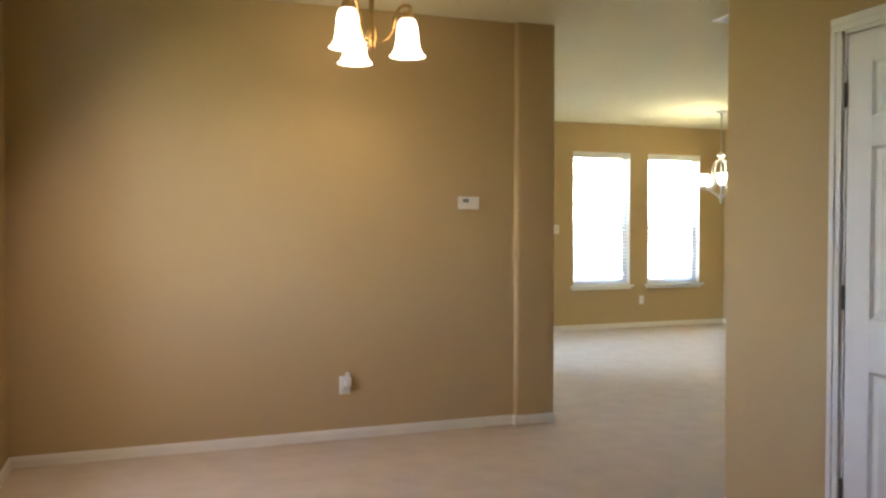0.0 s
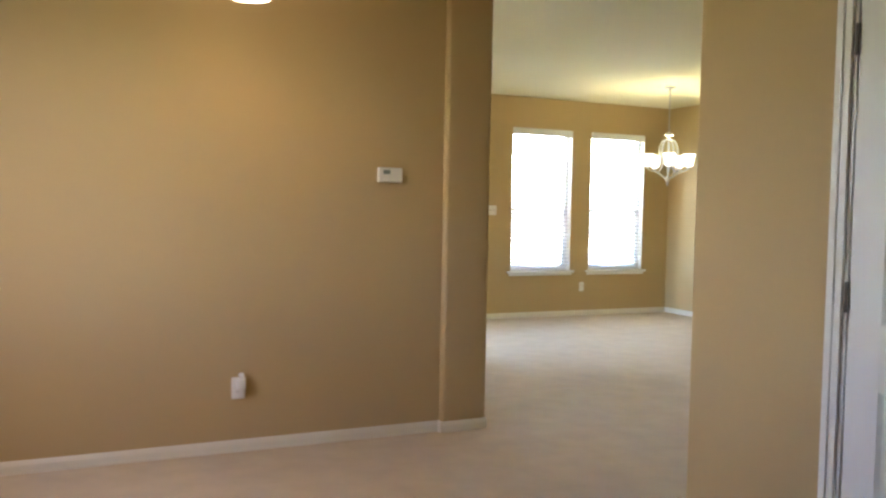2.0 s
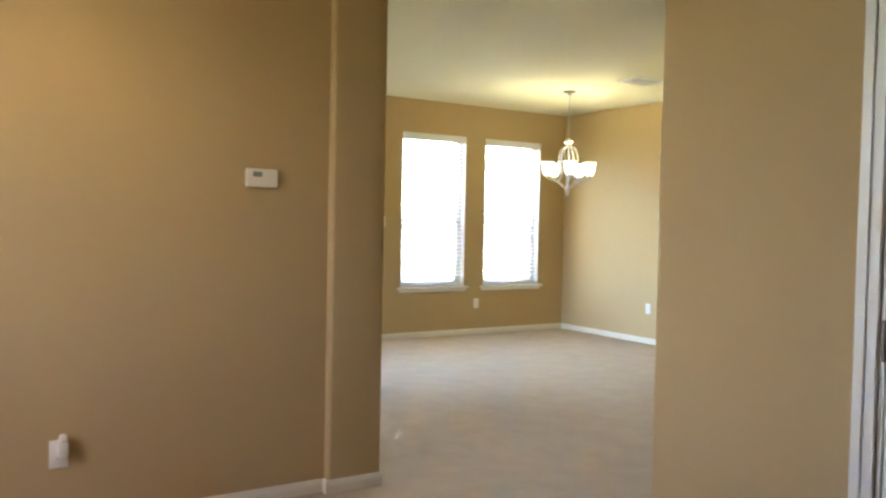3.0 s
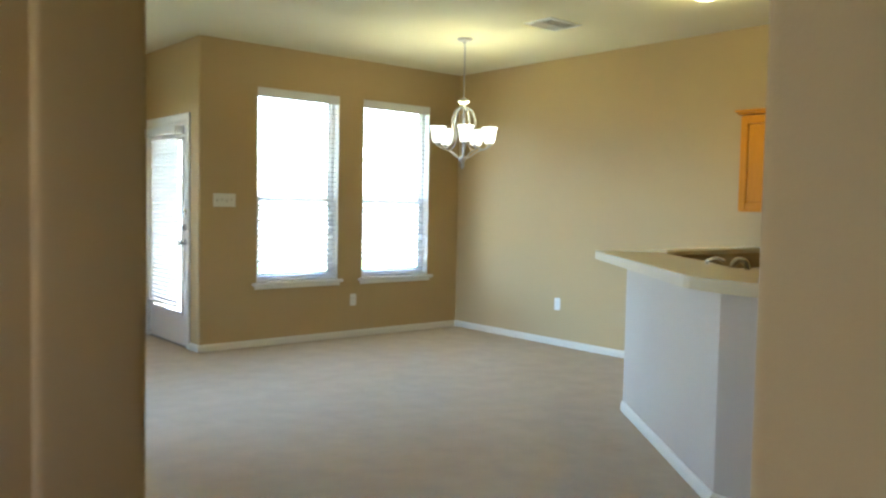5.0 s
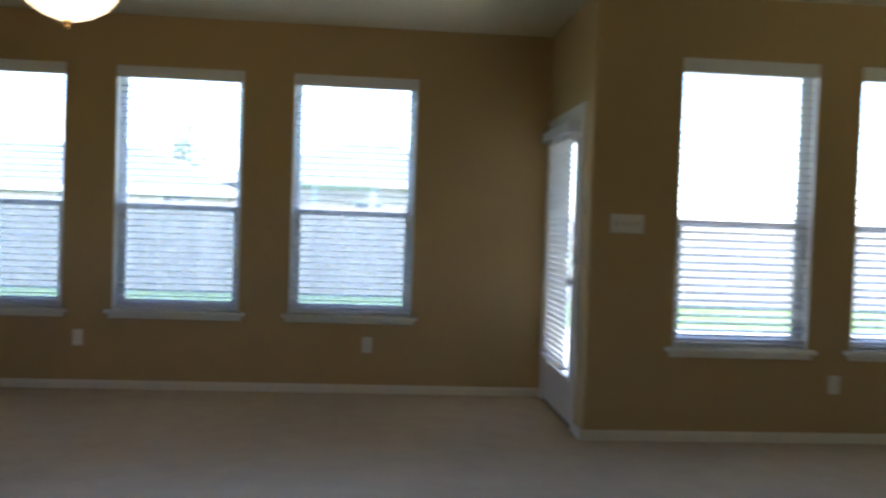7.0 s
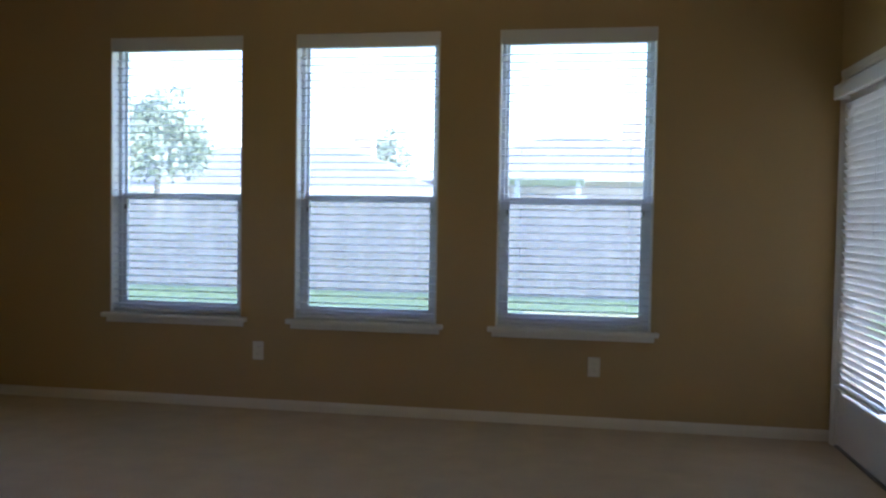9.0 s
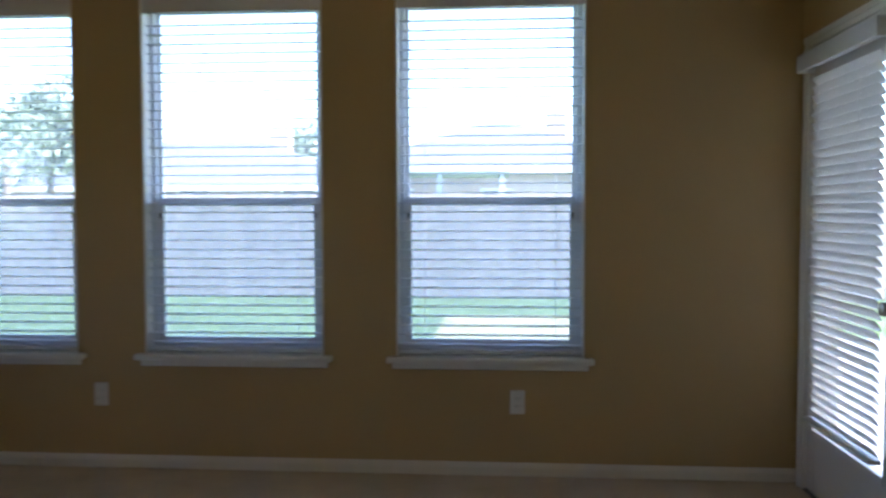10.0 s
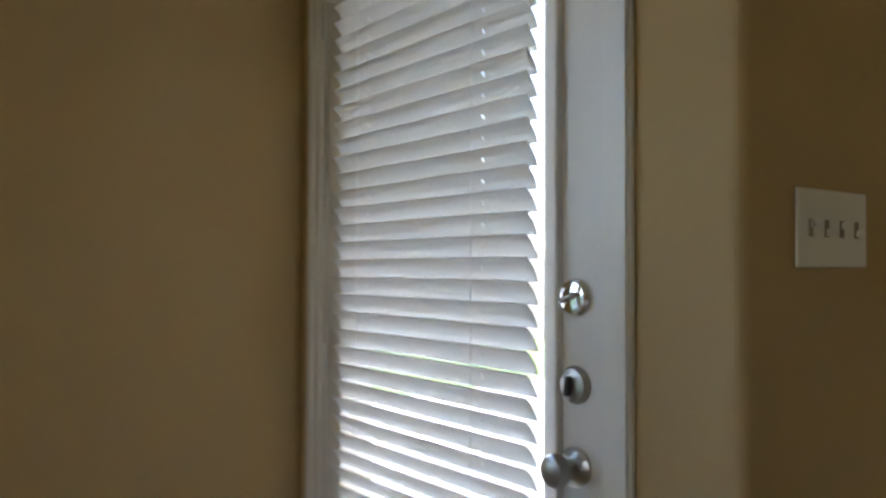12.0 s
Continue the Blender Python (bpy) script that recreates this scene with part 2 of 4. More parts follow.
def wall_blocks(name, s0, s1, z1, openings, label, material, place, rounded=None):
    """One closed wall with reveals through its openings (a, b, bottom, top)."""
    ss = sorted({s0, s1} | {v for o in openings for v in o[:2]})
    zs = sorted({0.0, z1} | {v for o in openings for v in o[2:]})
    full = [[not any(o[0] < (p + q) / 2 < o[1] and o[2] < (c + d) / 2 < o[3] for o in openings) for c, d in zip(zs, zs[1:])]
            for p, q in zip(ss, ss[1:])]
    bm = bmesh.new()
    side = [[[bm.verts.new(place(u, u, z, z)[k]) for z in zs] for u in ss] for k in (0, 1)]
    for i in range(len(ss) - 1):
        for k in range(len(zs) - 1):
            if not full[i][k]:
                continue
            for v in side:
                bm.faces.new((v[i][k], v[i + 1][k], v[i + 1][k + 1], v[i][k + 1]))
            for di, dk, p, q in ((-1, 0, (i, k), (i, k + 1)), (1, 0, (i + 1, k), (i + 1, k + 1)), (0, -1, (i, k), (i + 1, k)), (0, 1, (i, k + 1), (i + 1, k + 1))):
                ni, nk = i + di, k + dk
                if 0 <= ni < len(ss) - 1 and 0 <= nk < len(zs) - 1 and full[ni][nk]:
                    continue
                bm.faces.new((side[0][p[0]][p[1]], side[0][q[0]][q[1]], side[1][q[0]][q[1]], side[1][p[0]][p[1]]))
    bmesh.ops.delete(bm, geom=[v for v in bm.verts if not v.link_faces], context="VERTS")
    bmesh.ops.recalc_face_normals(bm, faces=bm.faces)
    if rounded:
        es = [e for e in bm.edges if abs(e.verts[0].co.z - e.verts[1].co.z) > 0.01 and all((v.co.xy - Vector(rounded)).length < 1e-3 for v in e.verts)]
        bmesh.ops.bevel(bm, geom=es, offset=0.02, segments=5, affect="EDGES", profile=0.5)
    return solid(name, bm, material, label, "wall", kind="structure")


CEILING = 2.75
X_LEFT = -8.36
Y_LIV = 1.27
X_DOOR = -2.97
BASE = 0.063

# ---- large structure ----
solid("floor", box((-8.7, -11.6, -0.12), (0.3, 1.42, 0.0)), CARPET, "beige cut-pile carpet laid wall to wall", "floor", kind="structure")
solid("ceiling", box((-8.7, -11.6, CEILING), (0.3, 1.42, CEILING + 0.15)), CEIL, "off-white lightly textured painted ceiling", "ceiling",
      kind="structure")
LIV_Z = (0.585, 2.382)
BRK_Z = (0.585, 2.37)
LIV_WIN = [(-7.46, -6.545), (-6.19, -5.27), (-4.905, -3.98)]
BRK_WIN = [(-2.42, -1.545), (-1.265, -0.41)]
wall_along_x("wall_living", X_LEFT - 0.15, X_DOOR + 0.15, Y_LIV, Y_LIV + 0.15, CEILING, [(a, b, *LIV_Z) for a, b in LIV_WIN],
             "tan painted wall with three tall windows")
wall_along_x("wall_breakfast", X_DOOR + 0.15, 0.15, 0.0, 0.15, CEILING, [(a, b, *BRK_Z) for a, b in BRK_WIN],
             "tan painted wall with two tall windows")
DOOR_Y = (0.235, 1.165)
wall_along_y("wall_patio", 0.0, Y_LIV, X_DOOR, X_DOOR + 0.15, CEILING, [(*DOOR_Y, 0.0, 2.05)],
             "short tan painted wall with the patio door", rounded=(X_DOOR, 0.0))
wall_along_y("wall_kitchen", -11.6, 0.0, 0.0, 0.15, CEILING, [], "long tan painted wall beside kitchen and breakfast area")
wall_along_y("wall_living_left", -4.25, Y_LIV, X_LEFT - 0.15, X_LEFT, CEILING, [(-1.5, -0.7, 1.0, 2.0)],
             "tan painted living room wall with an added side opening")
# dining room: long wall, pier at its end, far walls behind the walker
wall_along_x("wall_dining", X_LEFT - 0.15, -5.312, -4.415, -4.25, CEILING, [], "long tan painted dining room wall")


def pier():
    bm = box((-5.312, -4.455, 0), (-5.018, -4.245, CEILING))
    es = [e for e in bm.edges if abs(e.verts[0].co.z - e.verts[1].co.z) > 1]
    bmesh.ops.bevel(bm, geom=es, offset=0.022, segments=5, affect="EDGES", profile=0.5)
    solid("wall_pier", bm, WALL, "rounded tan painted pier at the end of the dining wall", "wall", kind="structure", smooth=True)


pier()
wall_along_y("wall_dining_left", -11.0, -4.415, -8.57, -8.42, CEILING, [(-5.9, -5.4, 0.95, 2.4)], "tan painted dining room wall with a window")
wall_along_x("wall_front", -8.57, -4.9, -11.15, -11.0, CEILING, [], "plain tan painted front wall")
HALL_X = -5.085
HDOOR = (-7.92, -7.0)
HDOOR_Z = 2.125


def hall_wall():
    bm = bmesh.new()
    bm_box(bm, (HALL_X, HDOOR[1], 0), (HALL_X + 0.12, -6.31, CEILING))
    bm_box(bm, (HALL_X, HDOOR[0], HDOOR_Z), (HALL_X + 0.12, HDOOR[1], CEILING))
    bm_box(bm, (HALL_X, -11.0, 0), (HALL_X + 0.12, HDOOR[0], CEILING))
    es = [e for e in bm.edges if abs(e.verts[0].co.z - e.verts[1].co.z) > 1 and abs(e.verts[0].co.y + 6.31) < 1e-4]
    bmesh.ops.bevel(bm, geom=es, offset=0.022, segments=5, affect="EDGES", profile=0.5)
    solid("wall_hall", bm, WALL, "tan painted hall wall with a white panel door", "wall", kind="structure", smooth=True)


hall_wall()
wall_along_x("wall_kitchen_end", HALL_X + 0.12, 0.0, -7.5, -7.38, CEILING, [], "tan painted kitchen end wall")


def baseboard(p, q, normal):
    """A moulded skirting from p to q on the floor, proud of the wall along normal."""
    p, q, n = Vector((*p, 0)), Vector((*q, 0)), Vector((*normal, 0))
    prof = [(0, 0), (0.014, 0), (0.014, BASE - 0.022), (0.010, BASE - 0.010), (0.006, BASE), (0, BASE)]
    bm = bmesh.new()
    rings = [[bm.verts.new(e + n * a + Vector((0, 0, z))) for a, z in prof] for e in (p, q)]
    for i in range(len(prof)):
        j = (i + 1) % len(prof)
        bm.faces.new((rings[0][i], rings[0][j], rings[1][j], rings[1][i]))
    bm.faces.new(rings[0])
    bm.faces.new(list(reversed(rings[1])))
    bmesh.ops.recalc_face_normals(bm, faces=bm.faces)
    solid("baseboard", bm, BASEP, "white painted wooden baseboard along the carpet", "baseboard", kind="structure")


baseboard((X_LEFT, Y_LIV), (X_DOOR, Y_LIV), (0, -1))
baseboard((X_DOOR - 0.014, 0.0), (0.0, 0.0), (0, -1))
baseboard((X_DOOR, 0.0), (X_DOOR, 0.178), (-1, 0))
baseboard((0.0, 0.0), (0.0, -3.42), (-1, 0))
baseboard((X_LEFT, -4.25), (X_LEFT, Y_LIV), (1, 0))
baseboard((X_LEFT, -4.25), (-5.312, -4.25), (0, 1))
baseboard((-8.42, -4.415), (-5.326, -4.415), (0, -1))
baseboard((-5.312, -4.415), (-5.312, -4.455), (-1, 0))
baseboard((-5.326, -4.455), (-5.018, -4.455), (0, -1))
baseboard((-8.42, -11.0), (-8.42, -4.415), (1, 0))
baseboard((HALL_X, -6.945), (HALL_X, -6.33), (-1, 0))
baseboard((HALL_X, -11.0), (HALL_X, HDOOR[0] - 0.07), (-1, 0))


# ---- windows ----
def make_window(name, x0, x1, y_in, label, height, screened):
    """Single-hung vinyl window set in the wall, with glass, meeting rail, stool and apron."""
    z0, z1 = height
    w = thing(name, label, "window", "tall windows", kind="structure")
    yf = y_in + 0.085
    f = 0.035
    bm = bmesh.new()
    bm_box(bm, (x0, yf, z0), (x0 + f, yf + 0.06, z1), 0.003)
    bm_box(bm, (x1 - f, yf, z0), (x1, yf + 0.06, z1), 0.003)
    bm_box(bm, (x0 + f, yf, z0), (x1 - f, yf + 0.06, z0 + f), 0.003)
    bm_box(bm, (x0 + f, yf, z1 - f), (x1 - f, yf + 0.06, z1), 0.003)
    part("window_frame", bm, VINYL, w)
    # Added white lining brightens the reveal in place of daylit drywall.
    bm = bmesh.new()
    bm_box(bm, (x0 + 0.001, y_in + 0.002, z0 + 0.003), (x0 + 0.009, yf - 0.001, z1 - 0.001))
    bm_box(bm, (x1 - 0.009, y_in + 0.002, z0 + 0.003), (x1 - 0.001, yf - 0.001, z1 - 0.001))
    bm_box(bm, (x0 + 0.009, y_in + 0.002, z1 - 0.009), (x1 - 0.009, yf - 0.001, z1 - 0.001))
    part("reveal_brightener", bm, TRIM, w)
    zm = 1.345
    s = 0.032
    if screened:
        part("insect_screen", box((x0 + f, yf + 0.052, z0 + f), (x1 - f, yf + 0.0535, zm)), SCREEN, w, "fine grey insect screen")
    for nm, a, b, yy in (("upper_sash", zm - 0.01, z1 - f, yf + 0.03), ("lower_sash", z0 + f, zm + 0.03, yf + 0.004)):
        bm = bmesh.new()
        xa, xb = x0 + f, x1 - f
        sw = s if nm == "lower_sash" else 0.02
        bm_box(bm, (xa, yy, a), (xa + sw, yy + 0.024, b), 0.002)
        bm_box(bm, (xb - sw, yy, a), (xb, yy + 0.024, b), 0.002)
        bm_box(bm, (xa + sw, yy, a), (xb - sw, yy + 0.024, a + 0.04), 0.002)
        bm_box(bm, (xa + sw, yy, b - 0.035), (xb - sw, yy + 0.024, b), 0.002)
        sash = part(nm, bm, VINYL, w)
        g = part("pane", box((xa + sw - 0.004, yy + 0.010, a + 0.036), (xb - sw + 0.004, yy + 0.014, b - 0.031)), GLASS, sash, "clear glass pane")
        g.visible_shadow = False
    for xl in (x0 + 0.06, x1 - 0.06):
        part("sash_lock", box((xl - 0.008, yf - 0.010, zm - 0.075), (xl + 0.008, yf + 0.003, zm - 0.045), 0.003), BRONZE, w, "small dark sash latch")
    # stool and apron
    bm = bm_box(bmesh.new(), (x0 - 0.045, y_in - 0.045, z0 - 0.028), (x1 + 0.045, y_in - 0.001, z0 + 0.002), 0.008, 2)
    bm_box(bm, (x0, y_in, z0 - 0.02), (x1, yf, z0 + 0.002))
    part("window_sill", bm, TRIM, w, "white painted wooden stool")
    part("apron", box((x0 - 0.02, y_in - 0.016, z0 - 0.060), (x1 + 0.02, y_in - 0.001, z0 - 0.0285), 0.005, 2), TRIM, w)
    return w


def slat_mesh(width, depth=0.050, holes=(), material=None, half=0.0013):
    """A gently crowned slat, centred, along x, with short cord slots at the given x."""
    us = [-depth / 2, -0.013, -0.005, 0.005, 0.013, depth / 2]
    xs = [-width / 2] + [h + d for h in holes for d in (-0.002, 0.002)] + [width / 2]
    bm = bmesh.new()
    rows = [[[bm.verts.new((x, u, 0.0035 * (1 - (2 * u / depth) ** 2) + t)) for u in us] for x in xs] for t in (half, -half)]
    nx, nu = len(xs) - 1, len(us) - 1
    solid_cell = [[not (i % 2 == 1 and k == 2) for k in range(nu)] for i in range(nx)]
    for i in range(nx):
        for k in range(nu):
            if not solid_cell[i][k]:
                continue
            for lv in rows:
                bm.faces.new((lv[i][k], lv[i + 1][k], lv[i + 1][k + 1], lv[i][k + 1]))
            for di, dk, p, q in ((-1, 0, (i, k), (i, k + 1)), (1, 0, (i + 1, k), (i + 1, k + 1)), (0, -1, (i, k), (i + 1, k)), (0, 1, (i, k + 1), (i + 1, k + 1))):
                ni, nk = i + di, k + dk
                if 0 <= ni < nx and 0 <= nk < nu and solid_cell[ni][nk]:
                    continue
                bm.faces.new((rows[0][p[0]][p[1]], rows[0][q[0]][q[1]], rows[1][q[0]][q[1]], rows[1][p[0]][p[1]]))
    bmesh.ops.recalc_face_normals(bm, faces=bm.faces)
    return mesh_of("slat", bm, material or SLAT)


def make_blind(width, z0, z1, label, pitch=0.047, tilt=4.0, m=None, valance=0.085, wide=0.006, reach=0.040, cord=0.36, slots=False, material=None, half=0.0013):
    """A faux-wood venetian blind: valance, slats, bottom rail, cords, wand; hangs along local x, room side at -y."""
    b = thing("venetian_blind", label, "blind", "white blinds", m)
    part("valance", box((-(width + wide) / 2, -reach, z1 - valance), ((width + wide) / 2, -reach + 0.012, z1), 0.004, 2), SLAT, b, "white blind valance")
    part("headrail", box((-width / 2, -0.026, z1 - 0.05), (width / 2, 0.026, z1 - 0.002), 0.003), SLAT, b)
    part("bottom_rail", box((-width / 2, -0.026, z0), (width / 2, 0.026, z0 + 0.018), 0.004, 2), SLAT, b)
    me = slat_mesh(width, holes=(-cord * width, cord * width) if slots else (), material=material, half=half)
    n = int((z1 - valance - z0 - 0.02) / pitch)
    for i in range(n):
        s = new("slat", me)
        s.parent = b
        s.matrix_basis = pose(0, 0, z0 + 0.045 + i * pitch, tilt + random.uniform(-0.6, 0.6), 0, 0)
    for u in (-cord, cord):
        for yy in (-0.027, 0.027):
            part("ladder_cord", tube([(u * width, yy, z0 + 0.01), (u * width, yy, z1 - 0.04)], 0.0007, 5), material or SLAT, b)
    return b


WIN_LABEL = "tall white vinyl single-hung window with a painted sill"
for i, (a, b) in enumerate(LIV_WIN):
    make_window("window_%d" % (i + 1), a, b, Y_LIV, WIN_LABEL, LIV_Z, True)
    make_blind(b - a - 0.026, LIV_Z[0] + 0.012, LIV_Z[1] - 0.002, "white faux-wood blind lowered with its slats open", tilt=1.0, material=THIN_SLAT, half=0.0008,
               m=pose((a + b) / 2, Y_LIV + 0.042, 0))
for i, (a, b) in enumerate(BRK_WIN):
    make_window("window_%d" % (i + 4), a, b, 0.0, WIN_LABEL, BRK_Z, False)
    make_blind(b - a - 0.026, BRK_Z[0] + 0.012, BRK_Z[1] - 0.002, "white faux-wood blind lowered with its slats open", tilt=11.0, material=THIN_SLAT, half=0.0010,
               m=pose((a + b) / 2, 0.040, 0))


# windows out of view: one lights the dining room, one is added for living light
def plain_window(name, a, b):
    """A simple framed window; a and b are opposite corners of the opening."""
    w = thing(name, "plain white framed window out of view", "window", kind="structure")
    lo, hi = [min(p, q) for p, q in zip(a, b)], [max(p, q) for p, q in zip(a, b)]
    bm = bmesh.new()
    along = 0 if hi[0] - lo[0] > hi[1] - lo[1] else 1
    for s in (lo[along], (lo[along] + hi[along]) / 2 - 0.02, hi[along] - 0.04):
        p, q = list(lo), list(hi)
        p[along], q[along] = s, s + 0.04
        bm_box(bm, p, q)
    for z in (lo[2], hi[2] - 0.04):
        p, q = list(lo), list(hi)
        p[2], q[2] = z, z + 0.04
        p[along] += 0.041
        q[along] -= 0.041
        bm_box(bm, p, q)
    part("window_frame", bm, VINYL, w)


# Added opening: no such window is known, it only lets in side light.
plain_window("window_8", (X_LEFT - 0.1, -1.5, 1.0), (X_LEFT - 0.04, -0.7, 2.0))
plain_window("window_6", (-8.53, -5.9, 0.95), (-8.47, -5.4, 2.4))


# ---- patio door ----
def casing(parent, y0, y1, ztop, x_face, sign, w=0.057):
    """Moulded trim round an opening in a wall along y; sign: the side it stands proud to."""
    def strip(a, b):
        bm_box(bm, (x_face, a[0], a[1]), (x_face + sign * 0.012, b[0], b[1]), 0.002)

    for nm, ya, yb in (("side_casing", y0 - w, y0), ("side_casing", y1, y1 + w)):
        bm = bmesh.new()
        strip((ya, 0.0), (yb, ztop))
        bm_box(bm, (x_face + sign * 0.012, ya + (0.004 if ya < y0 else 0.026), 0.0),
               (x_face + sign * 0.018, yb - (0.026 if ya < y0 else 0.004), ztop - 0.0), 0.002)
        part(nm, bm, TRIM, parent)
    bm = bmesh.new()
    strip((y0 - w, ztop + 0.001), (y1 + w, ztop + w))
    bm_box(bm, (x_face + sign * 0.012, y0 - w + 0.004, ztop + 0.026), (x_face + sign * 0.018, y1 + w - 0.004, ztop + w - 0.004), 0.002)
    part("head_casing", bm, TRIM, parent)


def turn_knob(parent, x, y, z, dirx):
    """Round door knob with rose, pointing along dirx."""
    k = part("door_knob", lathe([(0, 0), (0.032, 0), (0.033, 0.006), (0.026, 0.011), (0.013, 0.014), (0.012, 0.028), (0.018, 0.034),
                                 (0.026, 0.042), (0.028, 0.052), (0.024, 0.062), (0.012, 0.067), (0, 0.068)], 24), NICKEL, parent,
             "satin nickel door knob", True, pose(x, y, z, 0, 90 * dirx, 0))
    return k


def patio_door():
    d = thing("door_1", "closed white glazed patio door with a blind over its glass", "door", kind="structure")
    y0, y1, zt = DOOR_Y[0], DOOR_Y[1], 2.05
    bm = bmesh.new()
    bm_box(bm, (X_DOOR + 0.001, y0, 0), (X_DOOR + 0.14, y0 + 0.014, zt))
    bm_box(bm, (X_DOOR + 0.001, y1 - 0.014, 0), (X_DOOR + 0.14, y1, zt))
    bm_box(bm, (X_DOOR + 0.001, y0 + 0.014, zt - 0.014), (X_DOOR + 0.14, y1 - 0.014, zt))
    part("jamb", bm, TRIM, d)
    casing(d, y0 + 0.004, y1 - 0.004, zt - 0.004, X_DOOR, -1)
    la, lb = y0 + 0.016, y1 - 0.016
    xa, xb = X_DOOR + 0.006, X_DOOR + 0.050
    st = 0.085
    sk = 0.110
    bm = bmesh.new()
    bm_box(bm, (xa, la, 0.012), (xb, la + sk, zt - 0.016), 0.002)
    bm_box(bm, (xa, lb - st, 0.012), (xb, lb, zt - 0.016), 0.002)
    bm_box(bm, (xa, la + sk, 0.012), (xb, lb - st, 0.30), 0.002)
    bm_box(bm, (xa, la + sk, zt - 0.17), (xb, lb - st, zt - 0.016), 0.002)
    leaf = part("door_leaf", bm, DOORP, d, "white painted door leaf")
    bm = bmesh.new()
    for a, b in (((la + sk - 0.02, 0.29), (la + sk + 0.012, zt - 0.16)), ((lb - st - 0.012, 0.29), (lb - st + 0.02, zt - 0.16)),
                 ((la + sk + 0.012, 0.28), (lb - st - 0.012, 0.315)), ((la + sk + 0.012, zt - 0.185), (lb - st - 0.012, zt - 0.155))):
        bm_box(bm, (xa - 0.016, a[0], a[1]), (xa + 0.004, b[0], b[1]), 0.004, 2)
    part("glazing_bead", bm, DOORP, leaf)
    g = part("pane", box((xa + 0.02, la + sk - 0.004, 0.295), (xa + 0.024, lb - st + 0.004, zt - 0.165)), GLASS, leaf, "clear glass pane")
    g.visible_shadow = False
    yk = la + 0.058
    turn_knob(d, xa, yk, 0.949, -1)
    for nm, z, mt, lbl in (("deadbolt", 1.228, CHROME, "polished deadbolt with a thumb turn"), ("lock_rose", 1.083, NICKEL, "satin nickel deadbolt rose")):
        r = part(nm, lathe([(0, 0), (0.031, 0), (0.032, 0.006), (0.027, 0.013), (0.014, 0.016), (0.0, 0.016)], 28), mt, d, lbl, True,
                 pose(xa, yk, z, 0, -90, 0))
        part("thumb_turn", box((-0.004, -0.017, 0.016), (0.004, 0.017, 0.030), 0.003, 2), mt if nm == "deadbolt" else BRONZE, r,
             m=pose(0, 0, 0, 0, 0, 25 if nm == "deadbolt" else 80))
    for z in (0.30, 1.04, 1.80):
        part("hinge", tube([(X_DOOR - 0.004, lb + 0.006, z - 0.045), (X_DOOR - 0.004, lb + 0.006, z + 0.045)], 0.006, 10), TRIM, d)
    part("threshold", box((X_DOOR - 0.01, la, 0.0), (X_DOOR + 0.12, lb, 0.011), 0.003), BRONZE, d)
    # blind hung on the leaf
    wid = 0.655
    bl = make_blind(wid, 0.36, 1.995, "white faux-wood blind with tilted slats hung on the patio door", pitch=0.0395, tilt=-56,
                    m=pose(X_DOOR - 0.036, (la + lb) / 2, 0, 0, 0, -90), valance=0.075, wide=0.13, reach=0.055, cord=0.30, slots=True)
    for s in (-1, 1):
        part("valance_return", box((s * (wid / 2 + 0.061) - 0.004, -0.0425, 1.92), (s * (wid / 2 + 0.061) + 0.004, 0.03, 1.995), 0.002), SLAT, bl)
    part("hold_down_bracket", box((-wid / 2 - 0.004, -0.012, 0.352), (-wid / 2 + 0.012, 0.03, 0.375), 0.002), SLAT, bl)


patio_door()


